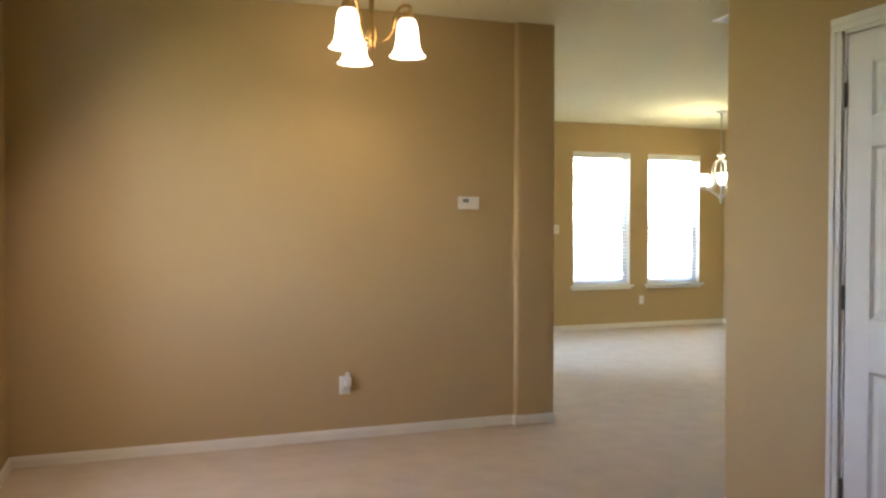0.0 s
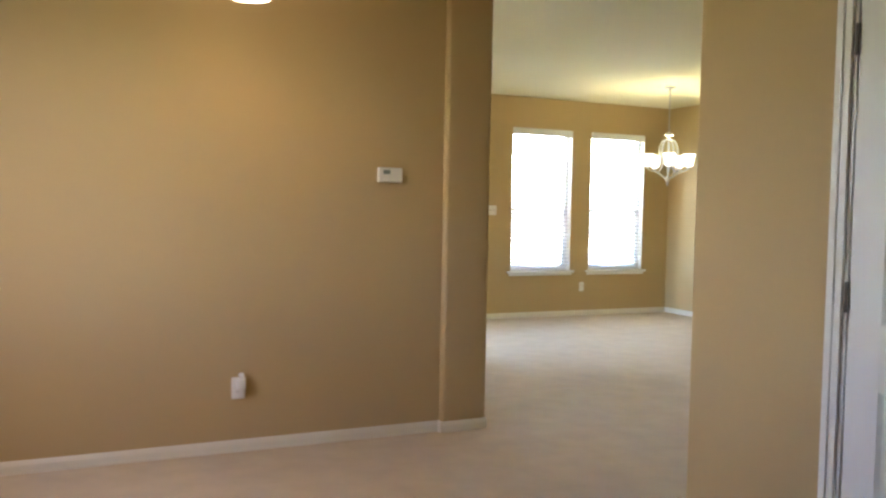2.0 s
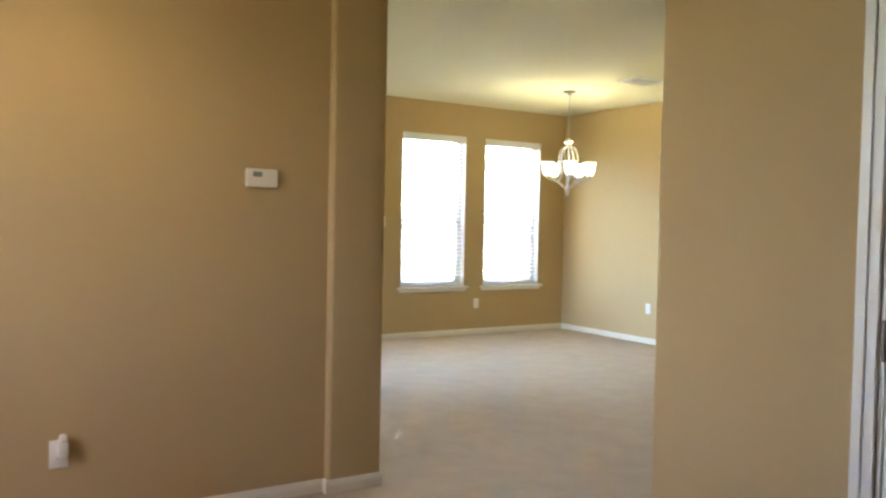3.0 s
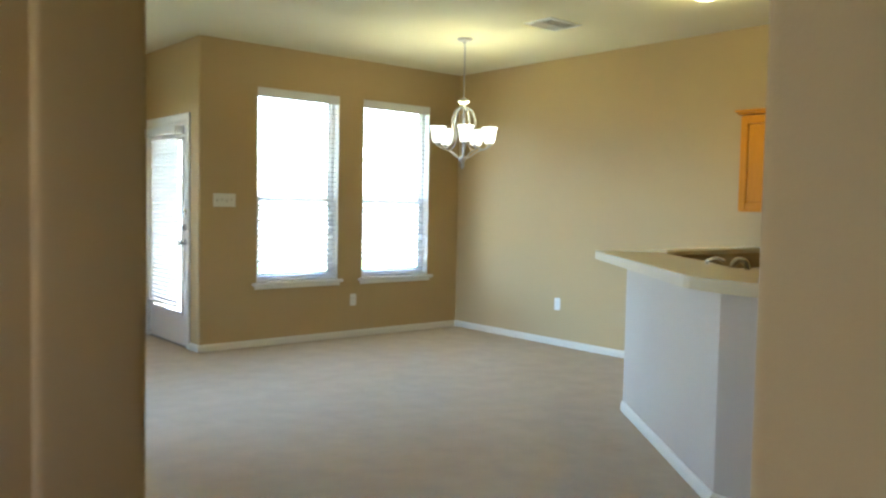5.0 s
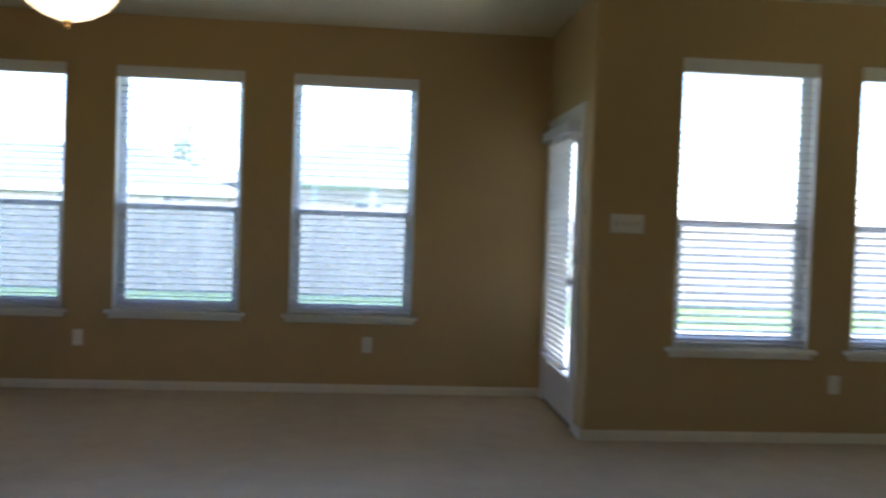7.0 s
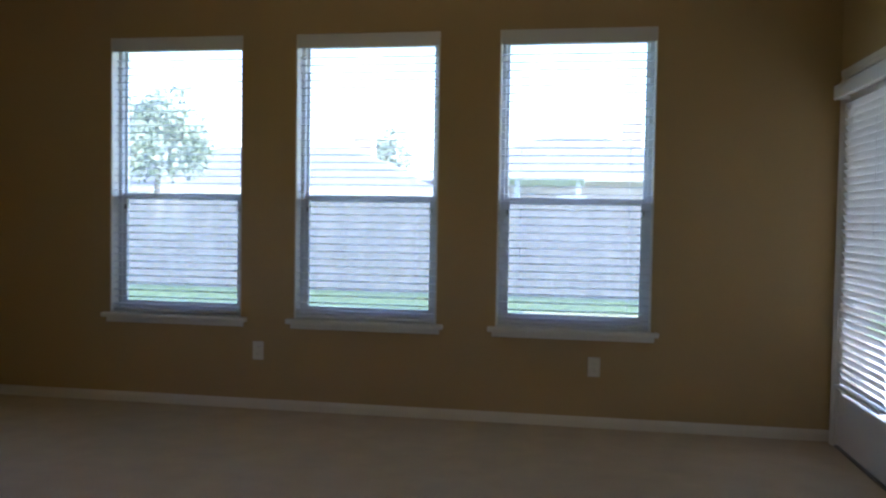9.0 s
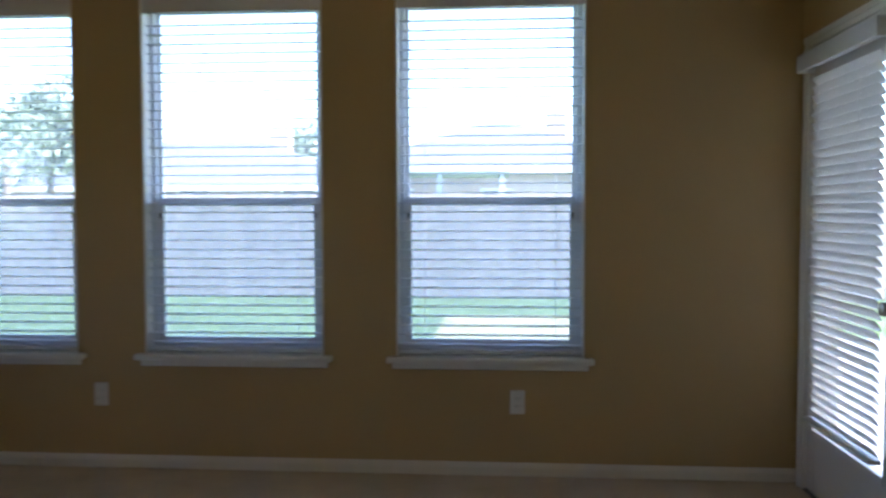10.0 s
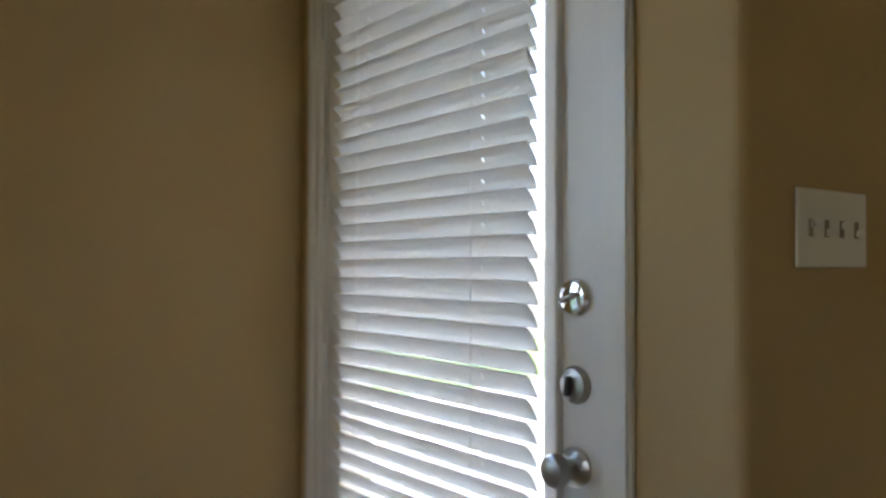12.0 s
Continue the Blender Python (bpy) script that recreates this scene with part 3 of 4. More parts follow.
# ---- hall closet door: six panels ----
def panel_door():
    d = thing("door_2", "closed white six-panel interior door with dark hinges", "door", kind="structure")
    y0, y1, zt = HDOOR[0], HDOOR[1], HDOOR_Z
    bm = bmesh.new()
    bm_box(bm, (HALL_X + 0.001, y0, 0), (HALL_X + 0.119, y0 + 0.016, zt))
    bm_box(bm, (HALL_X + 0.001, y1 - 0.016, 0), (HALL_X + 0.119, y1, zt))
    bm_box(bm, (HALL_X + 0.001, y0 + 0.016, zt - 0.016), (HALL_X + 0.119, y1 - 0.016, zt))
    part("jamb", bm, TRIM, d)
    casing(d, y0 + 0.004, y1 - 0.004, zt - 0.004, HALL_X, -1)
    la, lb = y0 + 0.019, y1 - 0.020
    xa, xb = HALL_X + 0.004, HALL_X + 0.039
    rows = [(0.24, 0.80), (1.0, 1.66), (1.77, 1.985)]
    mid = (la + lb) / 2
    cols = [(la + 0.115, mid - 0.055), (mid + 0.055, lb - 0.115)]
    bm = bmesh.new()
    bm_box(bm, (xa, la, 0.012), (xb, la + 0.115, 2.103), 0.001)
    bm_box(bm, (xa, lb - 0.115, 0.012), (xb, lb, 2.103), 0.001)
    bm_box(bm, (xa, mid - 0.055, 0.012), (xb, mid + 0.055, 2.103))
    zs = [0.012] + [v for r in rows for v in r] + [2.103]
    for c in cols:
        for k in range(0, len(zs), 2):
            bm_box(bm, (xa, c[0], zs[k]), (xb, c[1], zs[k + 1]))
    leaf = part("door_leaf", bm, DOORP, d, "white painted door leaf")
    for c in cols:
        for r in rows:
            bm = bmesh.new()
            o = [(c[0], r[0]), (c[1], r[0]), (c[1], r[1]), (c[0], r[1])]
            levels = ((0.0, 0.0), (0.012, 0.010), (0.022, 0.010), (0.045, 0.003))
            loops = []
            for inset, deep in levels:
                loops.append([bm.verts.new((xa + deep, y + (inset if i in (0, 3) else -inset), z + (inset if i < 2 else -inset)))
                              for i, (y, z) in enumerate(o)])
            for p, q in zip(loops, loops[1:]):
                for i in range(4):
                    bm.faces.new((p[i], p[(i + 1) % 4], q[(i + 1) % 4], q[i]))
            bm.faces.new(loops[-1])
            back = [bm.verts.new((xb, y, z)) for y, z in o]
            for i in range(4):
                bm.faces.new((back[i], back[(i + 1) % 4], loops[0][(i + 1) % 4], loops[0][i]))
            bm.faces.new(list(reversed(back)))
            bmesh.ops.recalc_face_normals(bm, faces=bm.faces)
            part("panel", bm, DOORP, leaf)
    for z in (0.31, 1.075, 1.87):
        h = part("hinge", tube([(HALL_X - 0.005, lb + 0.003, z - 0.048), (HALL_X - 0.005, lb + 0.003, z + 0.048)], 0.006, 10), BRONZE, d, "dark metal hinge")
    turn_knob(d, xa, la + 0.06, 0.93, -1)


panel_door()


# ---- wall plates ----
def plate(name, label, category, m, gangs=1, w=0.072, h=0.117, kind="outlet"):
    """A cover plate on a wall; local x along the wall, -y into the room."""
    p = thing(name, label, category, "wall plates", m)
    w = w + 0.046 * (gangs - 1)
    part("cover", box((-w / 2, -0.006, -h / 2), (w / 2, 0.0, h / 2), 0.0035, 2), PLASTIC, p)
    for g in range(gangs):
        cx = (g - (gangs - 1) / 2) * 0.046
        if kind == "outlet":
            for dz in (-0.02, 0.02):
                f = part("socket_face", box((cx - 0.016, -0.0085, dz - 0.014), (cx + 0.016, -0.006, dz + 0.014), 0.003, 2), PLASTIC, p)
                for dx in (-0.006, 0.006):
                    part("slot", box((cx + dx - 0.001, -0.0092, dz - 0.004), (cx + dx + 0.001, -0.0086, dz + 0.005)), DARK, f)
        elif kind == "switch":
            part("slot", box((cx - 0.006, -0.0072, -0.013), (cx + 0.006, -0.0061, 0.013)), TOGGLE_SLOT, p)
            part("toggle", box((cx - 0.004, -0.018, -0.011 if g % 2 else 0.0), (cx + 0.004, -0.007, 0.0 if g % 2 else 0.011), 0.002), PLASTIC, p)
    return p


OUT = "ivory duplex outlet low on the tan wall"
plate("wall_outlet", OUT, "outlet", pose(-4.306, Y_LIV, 0.365))
plate("wall_outlet", OUT, "outlet", pose(-6.425, Y_LIV, 0.375))
plate("wall_outlet", OUT, "outlet", pose(-1.361, 0.0, 0.37))
plate("wall_outlet", OUT, "outlet", pose(0.0, -1.505, 0.40, 0, 0, -90))
plate("light_switch", "ivory four-gang toggle switch plate beside the patio door", "light switch", pose(-2.735, 0.0, 1.337), 4, kind="switch")
plate("wall_outlet", "white outlet above the kitchen counter", "outlet", pose(0.0, -3.98, 1.09, 0, 0, -90))
plate("wall_outlet", "ivory outlet on the bar half wall", "outlet", pose(-2.642, -5.18, 0.33, 0, 0, -90))
plate("wall_outlet", "ivory outlet low on the dining wall", "outlet", pose(-6.50, -4.415, 0.345))
solid("plug_in_freshener", bm_box(bm_box(bmesh.new(), (-0.022, -0.052, -0.012), (0.020, -0.0095, 0.048), 0.008, 2),
                                  (-0.015, -0.044, 0.049), (0.013, -0.016, 0.078), 0.007, 2), PLASTIC,
      "small white plug-in freshener in the dining room outlet", "air freshener", smooth=True, m=pose(-6.487, -4.415, 0.352))
solid("wall_charger", box((-0.02, -0.05, 0.0), (0.018, -0.0095, 0.05), 0.005, 2), PLASTIC, "small white adapter in the kitchen outlet", "adapter",
      m=pose(0.0, -3.985, 1.095, 0, 0, -90))


def thermostat():
    t = thing("thermostat", "white wall thermostat with a small grey display", "thermostat", m=pose(-5.655, -4.415, 1.518))
    part("body", box((-0.074, -0.028, -0.042), (0.074, 0.0, 0.042), 0.006, 2), PLASTIC, t)
    part("display", box((-0.045, -0.0295, 0.004), (-0.003, -0.0281, 0.028)), GREY, t, "grey liquid crystal display")
    for k in range(3):
        part("button", box((0.012 + k * 0.017, -0.031, 0.010), (0.024 + k * 0.017, -0.0281, 0.019), 0.001), PLASTIC, t)


thermostat()


def corner_sensor():
    s = thing("security_sensor", "small white security sensor high in the room corner", "sensor", m=pose(X_LEFT + 0.03, Y_LIV - 0.03, 2.27, 0, 0, 45))
    part("body", box((-0.03, -0.03, -0.05), (0.03, 0.012, 0.05), 0.010, 3), PLASTIC, s, smooth=True)
    part("lens", box((-0.02, -0.034, -0.035), (0.02, -0.0305, 0.005), 0.0015), SLAT, s)


corner_sensor()


def ceiling_vent(x, y, w, d, label):
    v = thing("ceiling_vent", label, "vent", "ceiling vents", pose(x, y, CEILING))
    bm = bmesh.new()
    f = 0.03
    for a, b in (((-w / 2, -d / 2), (w / 2, -d / 2 + f)), ((-w / 2, d / 2 - f), (w / 2, d / 2)),
                 ((-w / 2, -d / 2 + f), (-w / 2 + f, d / 2 - f)), ((w / 2 - f, -d / 2 + f), (w / 2, d / 2 - f))):
        bm_box(bm, (a[0], a[1], -0.012), (b[0], b[1], -0.001), 0.003)
    part("frame", bm, VINYL, v)
    part("backing", box((-w / 2 + f, -d / 2 + f, -0.003), (w / 2 - f, d / 2 - f, -0.001)), DARK, v, "dark duct behind the slats")
    me = None
    n = 9
    for k in range(n):
        yy = -d / 2 + f + (k + 0.5) * (d - 2 * f) / n
        if me is None:
            me = mesh_of("vent_slat", box((-w / 2 + f, -0.008, -0.0012), (w / 2 - f, 0.008, 0.0012)), VINYL)
        s = new("vent_slat", me)
        s.parent = v
        s.matrix_basis = pose(0, yy, -0.0105, 35 if k < n / 2 else -35, 0, 0)


ceiling_vent(-1.15, -2.41, 0.36, 0.28, "white louvred ceiling vent over the breakfast area")
ceiling_vent(-3.92, -5.08, 0.36, 0.28, "white louvred ceiling vent near the hall")


# ---- chandeliers and bowl light ----
def breakfast_chandelier():
    x, y = -1.26, -1.505
    c = thing("chandelier", "brushed nickel five-arm chandelier with lit white glass shades", "chandelier", m=pose(x, y, 0))
    part("canopy", lathe([(0, 2.75), (0.066, 2.75), (0.066, 2.742), (0.058, 2.730), (0.02, 2.722), (0.012, 2.70), (0, 2.70)], 28), NICKEL, c, smooth=True)
    part("stem", tube([(0, 0, 2.70), (0, 0, 2.24)], 0.007, 10), NICKEL, c, smooth=True)
    part("top_dish", lathe([(0, 2.255), (0.012, 2.25), (0.052, 2.222), (0.055, 2.214), (0.035, 2.205), (0.016, 2.19), (0.022, 2.17), (0, 2.165)], 28), NICKEL, c, smooth=True)
    part("centre_rod", tube([(0, 0, 2.17), (0, 0, 1.73)], 0.007, 10), NICKEL, c, smooth=True)
    part("bottom_finial", lathe([(0, 1.760), (0.016, 1.755), (0.030, 1.740), (0.032, 1.720), (0.018, 1.700), (0.014, 1.685), (0.019, 1.675), (0.010, 1.650), (0, 1.639)], 24),
         NICKEL, c, smooth=True)
    for k in range(5):
        a = radians(18 + 72 * k)
        ca, sa = math.cos(a), math.sin(a)
        line = [(0.012, 2.175), (0.075, 2.135), (0.105, 2.04), (0.085, 1.93), (0.10, 1.86), (0.165, 1.81), (0.205, 1.82), (0.23, 1.84)]
        arm = part("arm", tube(curve([(r * ca, r * sa, z) for r, z in line], 6), 0.0075, 8), NICKEL, c, smooth=True)
        low = [(0.02, 1.728), (0.06, 1.745), (0.11, 1.782), (0.165, 1.810)]
        part("lower_scroll", tube(curve([(r * ca, r * sa, z) for r, z in low], 6), 0.006, 8), NICKEL, c, smooth=True)
        sx, sy = 0.23 * ca, 0.23 * sa
        part("cup", lathe([(0, 1.868), (0.012, 1.868), (0.022, 1.882), (0.034, 1.890), (0.036, 1.897), (0, 1.897)], 20, at=(sx, sy, -0.035)), NICKEL, arm, smooth=True)
        part("shade", lathe([(0.028, 1.898), (0.042, 1.903), (0.050, 1.93), (0.055, 1.975), (0.063, 2.015), (0.069, 2.030), (0.065, 2.028), (0.052, 1.977),
                             (0.047, 1.935), (0.038, 1.910), (0, 1.905)], 24, at=(sx, sy, -0.035)), SHADE_W, arm, "lit white glass shade", True)
        lamp("bulb_light", "POINT", 0.10, (0.98, 1.0, 0.58), pose(x + sx, y + sy, 1.972), 0.03)
    part("wire_loop", tube(curve([(0, 0, 2.70), (0.014, 0, 2.68), (0, 0, 2.66)], 5), 0.002, 6), NICKEL, c)


breakfast_chandelier()


def dining_chandelier():
    x, y, k, rim = -6.515, -5.17, 1.3, 2.29

    def up(profile):
        """Widths and heights above the shade rims, brought to size."""
        return [(r * k, rim + h * k) for r, h in profile]

    c = thing("chandelier", "brass three-arm chandelier with lit downturned bell shades", "chandelier", m=pose(x, y, 0))
    part("canopy", lathe([(0, 2.75), (0.065, 2.75), (0.063, 2.738), (0.03, 2.722), (0, 2.717)], 28), BRASS, c, smooth=True)
    part("stem", tube([(0, 0, 2.72), (0, 0, rim + 0.06)], 0.007, 10), BRASS, c, smooth=True)
    part("column", lathe(up([(0, 0.32), (0.012, 0.31), (0.018, 0.27), (0.010, 0.22), (0.012, 0.14), (0.020, 0.10), (0.022, 0.07), (0.014, 0.05), (0.016, 0.037),
                             (0.006, 0.022), (0, 0.017)]), 22), BRASS, c, smooth=True)
    for deg in (222, 345, 100):
        a = radians(deg)
        ca, sa = math.cos(a), math.sin(a)
        reach = 0.15 if deg == 345 else 0.175
        line = up([(0.012, 0.072), (0.05, 0.067), (0.085, 0.107), (0.10, 0.172), (0.13, 0.212), (0.165, 0.207), (reach, 0.177)])
        arm = part("arm", tube(curve([(r * ca, r * sa, z) for r, z in line], 6), 0.0085, 8), BRASS, c, smooth=True)
        px, py = reach * k * ca, reach * k * sa
        part("socket_cup", lathe(up([(0, 0.187), (0.02, 0.185), (0.026, 0.172), (0.026, 0.152), (0, 0.152)]), 18, at=(px, py, 0)), BRASS, arm, smooth=True)
        part("shade", lathe(up([(0.024, 0.157), (0.036, 0.150), (0.045, 0.122), (0.049, 0.072), (0.055, 0.032), (0.068, 0.007), (0.077, 0.0), (0.071, 0.003),
                                (0.051, 0.034), (0.045, 0.072), (0.040, 0.122), (0.030, 0.144)]), 28, at=(px, py, 0)), SHADE_D, arm, "lit frosted bell shade", True)
        lamp("bulb_light", "POINT", 0.03, (1.0, 0.68, 0.36), pose(x + px, y + py, rim + 0.055), 0.03)


dining_chandelier()


def bowl_light():
    x, y, low = -5.66, -1.1, 2.135
    c = thing("ceiling_light", "hanging alabaster glass bowl light with brass finial", "ceiling light", m=pose(x, y, 0))
    part("canopy", lathe([(0, 2.75), (0.07, 2.75), (0.068, 2.735), (0.02, 2.72), (0, 2.72)], 28), BRASS, c, smooth=True)
    part("stem", tube([(0, 0, 2.72), (0, 0, low + 0.01)], 0.008, 10), BRASS, c, smooth=True)
    part("bowl", lathe([(r * 1.1, low + h * 1.1) for r, h in ((0, 0.0), (0.05, 0.006), (0.10, 0.025), (0.15, 0.058), (0.185, 0.10), (0.195, 0.125), (0.188, 0.125),
                                                              (0.145, 0.065), (0.10, 0.033), (0.05, 0.014), (0, 0.01))], 36), SHADE_B, c, "lit alabaster glass bowl", True)
    part("finial", lathe([(r, low + h) for r, h in ((0, 0.002), (0.016, 0.0), (0.018, -0.010), (0.010, -0.018), (0.013, -0.028), (0.006, -0.038), (0, -0.042))], 20),
         BRASS, c, smooth=True)
    lamp("bowl_bulb", "POINT", 0.9, (1.0, 0.70, 0.36), pose(x, y, low + 0.16), 0.05)


bowl_light()


def kitchen_light():
    x, y = -1.25, -3.80
    c = thing("ceiling_light", "small lit flush dome light on the kitchen ceiling", "ceiling light", m=pose(x, y, 0))
    part("base_ring", lathe([(0, 2.749), (0.115, 2.749), (0.118, 2.738), (0.108, 2.728), (0, 2.728)], 32), NICKEL, c, smooth=True)
    part("dome", lathe([(0.104, 2.727), (0.098, 2.70), (0.075, 2.675), (0.04, 2.662), (0, 2.658)], 32), SHADE_B, c, "lit frosted glass dome", True)
    lamp("kitchen_bulb", "POINT", 0.42, (1.0, 0.92, 0.45), pose(x, y, 2.60), 0.06)


kitchen_light()


# ---- kitchen ----
A = Vector((-1.53, -3.47))
DIR = Vector((-0.632, -0.775))
NRM = Vector((-0.775, 0.632))
C = A + DIR * 1.72
TH = 0.115
inner = C + Vector((TH, -TH * 0.36))


def pt(v):
    return (v.x, v.y)


ai = A - NRM * TH
solid("wall_bar", prism([pt(A), pt(C), (C.x, -7.38), (C.x + TH, -7.38), pt(inner), pt(ai)], 0.0, 0.986), LIT_TAN,
      "half wall under the breakfast bar, tan paint paled for daylight", "half wall", kind="structure")
solid("wall_bar_end", box((ai.x + 0.03, -3.60, 0.0), (0.0, -3.49, 1.02)), WALL, "tan painted half wall behind the sink", "half wall", kind="structure")
baseboard(pt(A), pt(C), pt(NRM))
baseboard(pt(C), (C.x, -7.38), (-1, 0))


def bar_top():
    o = 0.18
    t0 = A - DIR * 0.16
    p0 = t0 + NRM * o
    front = 0.265
    c1 = C + NRM * o + DIR * 0.03
    c2 = Vector((C.x - front, C.y - 0.36))
    mids = []
    for k in range(1, 5):
        u = k / 5
        mids.append(pt(c1 * (1 - u) ** 2 + (C + NRM * o + DIR * 0.17) * 2 * u * (1 - u) + c2 * u * u))
    q = inner + Vector((0.13, -0.03))
    p1 = t0 - NRM * 0.25
    outline = [pt(p0), pt(c1), *mids, pt(c2), (C.x - front, -7.375), (C.x + TH + 0.13, -7.375), pt(q), pt(p1)]
    top = thing("bar_countertop", "beige laminate breakfast bar top with an angled end", "countertop")
    part("slab", prism(outline, 0.987, 1.0385, 0.006), LAMIN, top)
    part("laminate_sheet", prism(outline, 1.039, 1.043, 0.0015), LAMIN, top)


bar_top()
solid("ledge_cap", box((ai.x + 0.12, -3.63, 1.021), (-0.001, -3.47, 1.056), 0.005, 2), LAMIN, "beige laminate cap on the half wall behind the sink", "countertop")


def base_cabinet(y0, y1):
    c = thing("base_cabinet", "honey maple base cabinet under the wall counter", "cabinet", "kitchen base cabinets")
    part("body", box((-0.58, y0, 0.09), (-0.004, y1, 0.87), 0.002), OAK, c)
    part("toe_kick", box((-0.52, y0, 0.0), (-0.004, y1, 0.089)), OAK, c)
    part("door", box((-0.60, y0 + 0.01, 0.11), (-0.581, y1 - 0.01, 0.70), 0.004), OAK, c)
    part("drawer_front", box((-0.60, y0 + 0.01, 0.72), (-0.581, y1 - 0.01, 0.86), 0.004), OAK, c)


for k in range(6):
    base_cabinet(-7.37 + k * 0.61, -7.37 + (k + 1) * 0.61 - 0.004)
solid("wall_countertop", bm_box(bm_box(bmesh.new(), (-0.625, -7.375, 0.872), (-0.004, -3.602, 0.91), 0.006, 2), (-0.022, -7.375, 0.911), (-0.004, -3.602, 1.06), 0.004),
      LAMIN, "beige laminate counter with backsplash along the wall", "countertop")


def bar_base():
    c = thing("sink_cabinet", "honey maple sink base cabinet behind the bar", "cabinet", "kitchen base cabinets")
    w = NRM * -1
    a = ai + w * 0.01 + DIR * 0.25
    b = a + DIR * 1.15
    part("body", prism([pt(a), pt(b), pt(b + w * 0.5), pt(a + w * 0.5)], 0.0, 0.87), OAK, c)
    solid("sink_countertop", prism([pt(a - DIR * 0.1), pt(b), pt(b + w * 0.54), pt(a - DIR * 0.1 + w * 0.54)], 0.872, 0.91, 0.005), LAMIN,
          "beige laminate counter behind the bar", "countertop")
    return a, b, w


ka, kb, kw = bar_base()


def faucet():
    base = Vector((-2.11, -4.55))
    f = thing("faucet", "chrome kitchen faucet with a high curved spout", "faucet", m=pose(base.x, base.y, 0.911))
    part("deck_plate", box((-0.05, -0.025, 0), (0.05, 0.025, 0.008), 0.004, 2), CHROME, f)
    part("body", lathe([(0, 0.008), (0.024, 0.008), (0.020, 0.05), (0.016, 0.06), (0, 0.06)], 20), CHROME, f, smooth=True)
    part("spout", tube(curve([(0, 0, 0.05), (0, 0, 0.12), (kw.x * 0.03, kw.y * 0.03, 0.165), (kw.x * 0.07, kw.y * 0.07, 0.16), (kw.x * 0.09, kw.y * 0.09, 0.12)], 7), 0.016, 12),
         CHROME, f, smooth=True)
    part("lever", tube([(0.02, 0, 0.055), (0.055, 0.01, 0.10)], [0.009, 0.006], 10), CHROME, f, smooth=True)
    s2 = Vector((-2.04, -4.37))
    s = thing("soap_dispenser", "chrome soap dispenser beside the faucet", "soap dispenser", m=pose(s2.x, s2.y, 0.911))
    part("body", lathe([(0, 0), (0.02, 0), (0.016, 0.03), (0.010, 0.05), (0.010, 0.09), (0, 0.09)], 16), CHROME, s, smooth=True)
    part("nozzle", tube([(0, 0, 0.085), (0, 0, 0.15), (kw.x * 0.05, kw.y * 0.05, 0.165), (kw.x * 0.09, kw.y * 0.09, 0.15)], 0.012, 10), CHROME, s, smooth=True)


faucet()


def upper_cabinet(y1, wide, doors):
    """Wall cabinet with raised-panel doors; y1 is its end towards the windows."""
    y0 = y1 - wide
    z0, z1 = 1.325, 2.035
    c = thing("wall_cabinet", "honey maple wall cabinet with raised-panel doors", "cabinet", "kitchen wall cabinets")
    part("body", box((-0.31, y0, z0), (-0.003, y1, z1), 0.002), OAK, c)
    dw = wide / doors
    for k in range(doors):
        a, b = y0 + k * dw + 0.006, y0 + (k + 1) * dw - 0.006
        bm = bmesh.new()
        s = 0.055
        bm_box(bm, (-0.331, a, z0 + 0.012), (-0.311, a + s, z1 - 0.012), 0.003)
        bm_box(bm, (-0.331, b - s, z0 + 0.012), (-0.311, b, z1 - 0.012), 0.003)
        bm_box(bm, (-0.331, a + s, z0 + 0.012), (-0.311, b - s, z0 + 0.012 + s), 0.003)
        bm_box(bm, (-0.331, a + s, z1 - 0.012 - s), (-0.311, b - s, z1 - 0.012), 0.003)
        d = part("door", bm, OAK, c)
        part("raised_panel", box((-0.329, a + s + 0.004, z0 + s + 0.016), (-0.314, b - s - 0.004, z1 - s - 0.016), 0.010, 1), OAK, d)
    bm = bmesh.new()
    bm_box(bm, (-0.345, y0, z1 + 0.001), (-0.003, y1 + 0.014, z1 + 0.018), 0.003)
    bm_box(bm, (-0.362, y0, z1 + 0.0185), (-0.003, y1 + 0.030, z1 + 0.036), 0.005, 2)
    part("crown", bm, OAK, c)


upper_cabinet(-3.54, 0.695, 2)
upper_cabinet(-4.239, 0.70, 2)
upper_cabinet(-4.943, 0.70, 2)


# ---- outdoors ----
GZ = -0.18
solid("ground", box((-300, -300, GZ - 0.5), (300, 300, GZ)), GRASS, "mown green backyard lawn", "ground", kind="structure")
solid("patio", box((-2.75, 0.2, GZ - 0.02), (3.6, 6.6, GZ + 0.06), 0.01), CONC, "pale concrete patio slab", "patio", kind="structure")
# Thin sheet coloured as the sunlit part of the lawn.
solid("sun_patch", box((-5.2, 5.6, GZ - 0.02), (-2.4, 8.8, GZ + 0.02), 0.01), SUNGRASS, "pale patch of lawn with sunlight put into its colour", "grass", kind="structure")


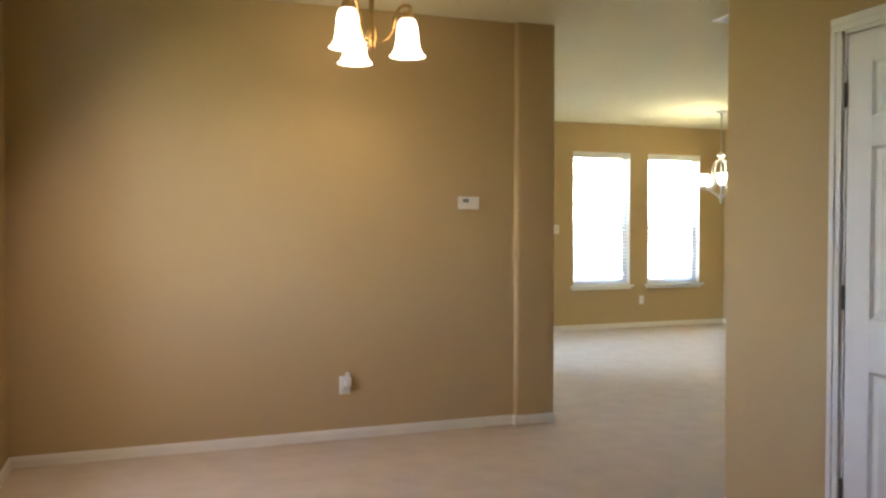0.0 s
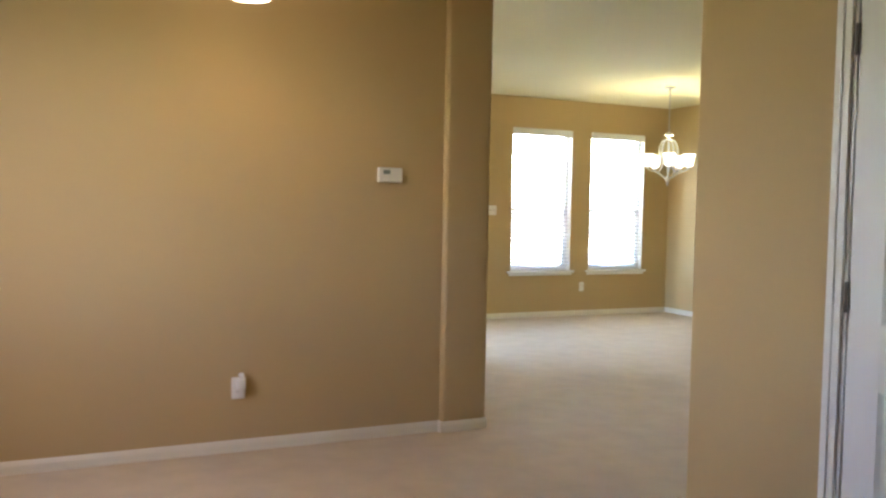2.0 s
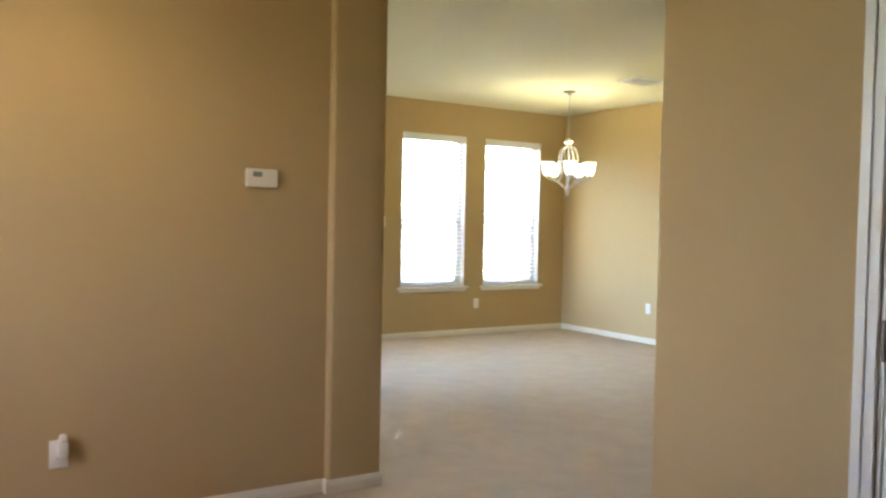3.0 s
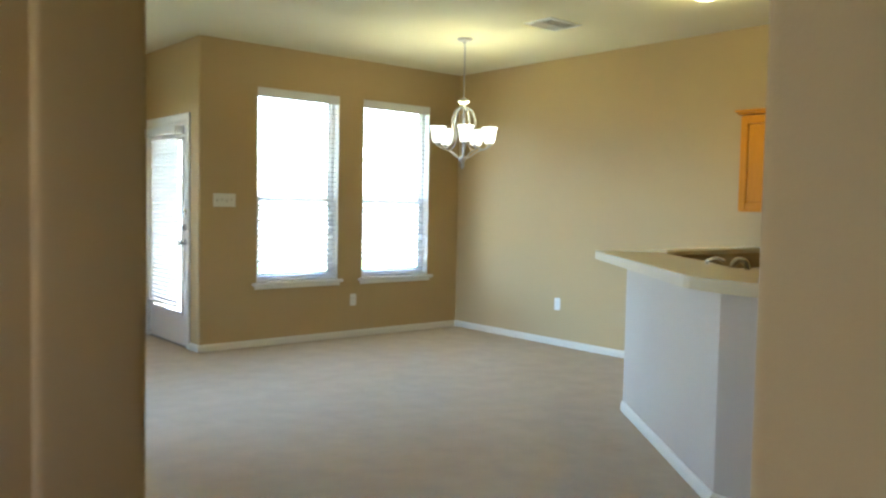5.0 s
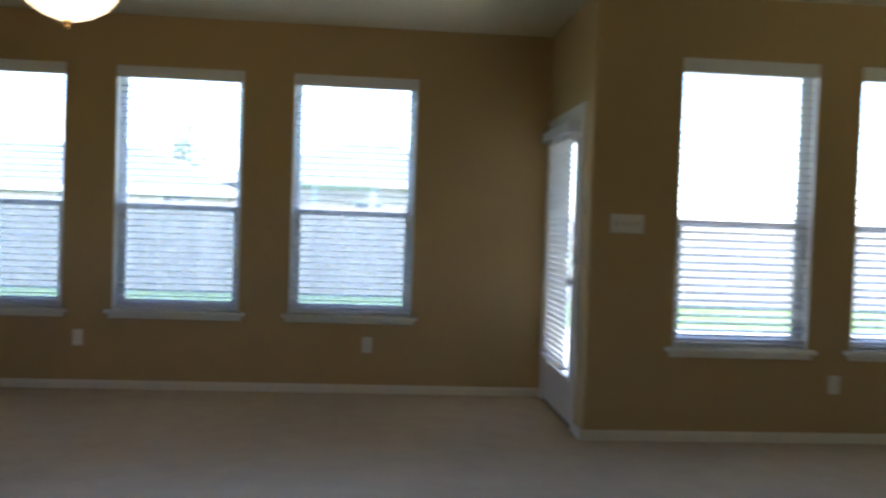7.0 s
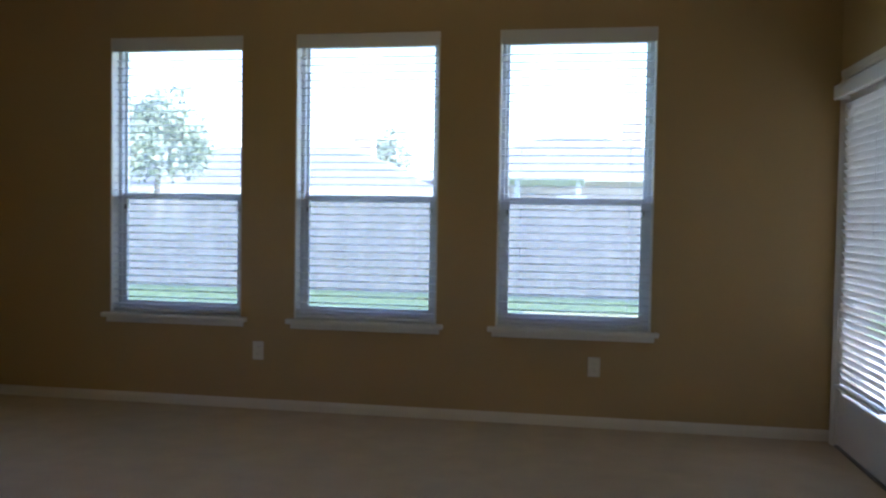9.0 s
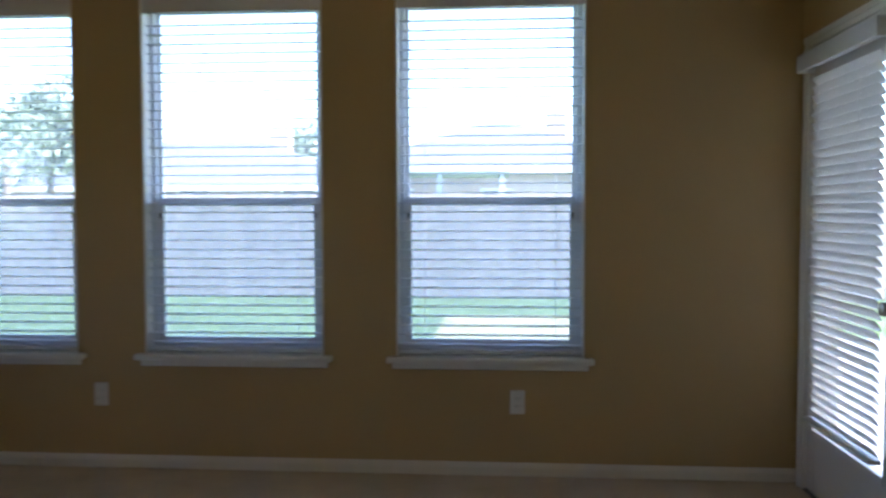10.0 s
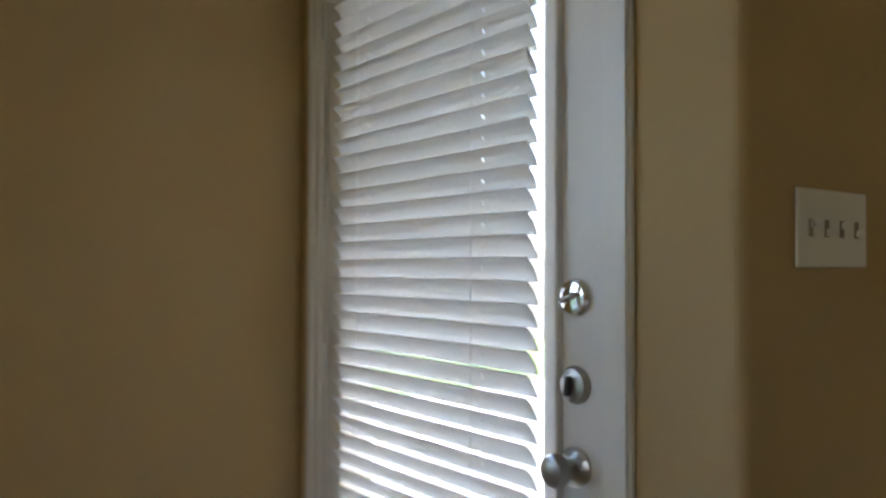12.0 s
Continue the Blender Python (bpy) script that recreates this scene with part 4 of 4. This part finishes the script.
def fence(x0, x1, y):
    f = thing("fence", "weathered grey cedar privacy fence round the yard", "fence", m=pose(0, y, GZ))
    meshes = [mesh_of("fence_board", box((-0.069, -0.009, 0.03), (0.069, 0.009, 1.80 + d), 0.004), FENCE) for d in (-0.012, 0.0, 0.01)]
    n = int((x1 - x0) / 0.144)
    for k in range(n):
        b = new("fence_board", meshes[random.randrange(3)])
        b.parent = f
        b.matrix_basis = pose(x0 + k * 0.144, random.uniform(-0.003, 0.003), 0, 0, random.uniform(-0.3, 0.3), 0)
    for z in (0.3, 0.95, 1.6):
        part("rail", box((x0, 0.0135, z - 0.045), (x1, 0.05, z + 0.045), 0.003), FENCE, f)
    for k in range(int((x1 - x0) / 2.4) + 1):
        part("post", box((x0 + k * 2.4 - 0.045, 0.051, 0), (x0 + k * 2.4 + 0.045, 0.14, 1.78), 0.004), FENCE, f)


fence(-22.0, 14.0, 11.2)


def house(x, y, w, d, eave, ridge, label, hip=True):
    h = thing("house", label, "house", "neighbouring houses", pose(x, y, GZ))
    part("wall", box((-w / 2, -d / 2, 0), (w / 2, d / 2, eave)), BRICKM, h)
    bm = bmesh.new()
    o = 0.45
    e = [bm.verts.new(p) for p in ((-w / 2 - o, -d / 2 - o, eave), (w / 2 + o, -d / 2 - o, eave), (w / 2 + o, d / 2 + o, eave), (-w / 2 - o, d / 2 + o, eave))]
    r = [bm.verts.new((-w / 2 + d * 0.45, 0, ridge)), bm.verts.new((w / 2 - d * 0.45, 0, ridge))]
    for f in ((e[0], e[1], r[1], r[0]), (e[2], e[3], r[0], r[1]), (e[1], e[2], r[1]), (e[3], e[0], r[0]), (e[3], e[2], e[1], e[0])):
        bm.faces.new(f)
    roof = part("roof", bm, ROOF, h)
    part("fascia", box((-w / 2 - o, -d / 2 - o - 0.03, eave - 0.16), (w / 2 + o, -d / 2 - o, eave + 0.03), 0.01), TRIM, h)
    part("chimney", box((w * 0.2, 0.4, eave), (w * 0.2 + 0.7, 1.1, ridge + 0.5), 0.01), BRICKM, roof)
    k = int(w // 2.6)
    for i in range(k):
        cx = -w / 2 + (i + 0.5) * w / k
        win = part("window", bm_box(bm_box(bm_box(bmesh.new(), (cx - 0.5, -d / 2 - 0.05, 0.9), (cx + 0.5, -d / 2 - 0.001, 0.98)),
                                           (cx - 0.5, -d / 2 - 0.05, 2.18), (cx + 0.5, -d / 2 - 0.001, 2.26)), (cx - 0.5, -d / 2 - 0.05, 0.98), (cx - 0.43, -d / 2 - 0.001, 2.18)), TRIM, h)
        part("pane", box((cx - 0.43, -d / 2 - 0.02, 0.98), (cx + 0.5, -d / 2 - 0.001, 2.18)), DARKGLASS, win)


house(-15.5, 26.0, 13.0, 9.0, 2.3, 4.1, "single-storey brick neighbour house with grey roof")
house(-4.6, 28.0, 9.5, 9.0, 2.9, 4.8, "single-storey neighbour house with covered porch")


def porch():
    p = thing("patio_cover", "white flat patio cover on posts behind the fence", "patio cover", m=pose(-6.1, 20.5, GZ))
    part("roof", box((-1.9, -1.5, 2.55), (1.9, 1.9, 2.72), 0.02), SIDING, p)
    for px in (-1.7, 0.0, 1.7):
        part("post", box((px - 0.07, -1.3, 0), (px + 0.07, -1.16, 2.549), 0.005), SIDING, p)


porch()


def tree(x, y, h, crown, n, label):
    t = thing("tree", label, "tree", "backyard trees", pose(x, y, GZ))
    rng = random.Random(int(x * 37 + y * 11))
    bm = tube(curve([(0, 0, -0.1), (0.05, 0.02, h * 0.25), (-0.04, 0.06, h * 0.5), (0.03, 0, h * 0.8)], 5), [0.16 - 0.13 * i / 15 for i in range(16)], 9)
    for k in range(7):
        a = rng.uniform(0, 6.28)
        z = h * rng.uniform(0.35, 0.7)
        e = Vector((math.cos(a) * crown * 0.7, math.sin(a) * crown * 0.7, z + crown * rng.uniform(0.3, 0.8)))
        tube([(0, 0, z), e * 0.5 + Vector((0, 0, z * 0.5)), e], [0.06, 0.04, 0.012], 6, bm)
    part("trunk", bm, BARK, t)
    verts, faces = [], []
    lumps = [(Vector((rng.gauss(0, 0.45), rng.gauss(0, 0.45), rng.gauss(0, 0.32))), rng.uniform(0.25, 0.5)) for _ in range(16)]
    for _ in range(n):
        c, r = lumps[rng.randrange(16)]
        v = Vector((rng.gauss(0, 1), rng.gauss(0, 1), rng.gauss(0, 1))).normalized() * r * rng.uniform(0.5, 1.05)
        p = Vector((0, 0, h * 0.68)) + (c + v) * crown
        u = Vector((rng.gauss(0, 1), rng.gauss(0, 1), rng.gauss(0, 1))).normalized()
        w = u.orthogonal().normalized()
        s = rng.uniform(0.06, 0.12)
        i = len(verts)
        verts += [p - u * s, p + w * s * 0.5, p + u * s, p - w * s * 0.5]
        faces.append((i, i + 1, i + 2, i + 3))
    me = bpy.data.meshes.new("crown")
    me.from_pydata([tuple(v) for v in verts], [], faces)
    me.materials.append(LEAF)
    cr = new("crown", me)
    cr.parent = t
    tagged(cr, kind="stuff")


tree(-15.7, 16.8, 4.9, 1.75, 3000, "leafy green tree behind the backyard fence")
tree(-18.6, 19.5, 5.6, 2.0, 3200, "tall leafy green tree behind the fence")
tree(-13.5, 34.0, 6.8, 1.5, 2600, "small leafy tree behind the neighbour house")
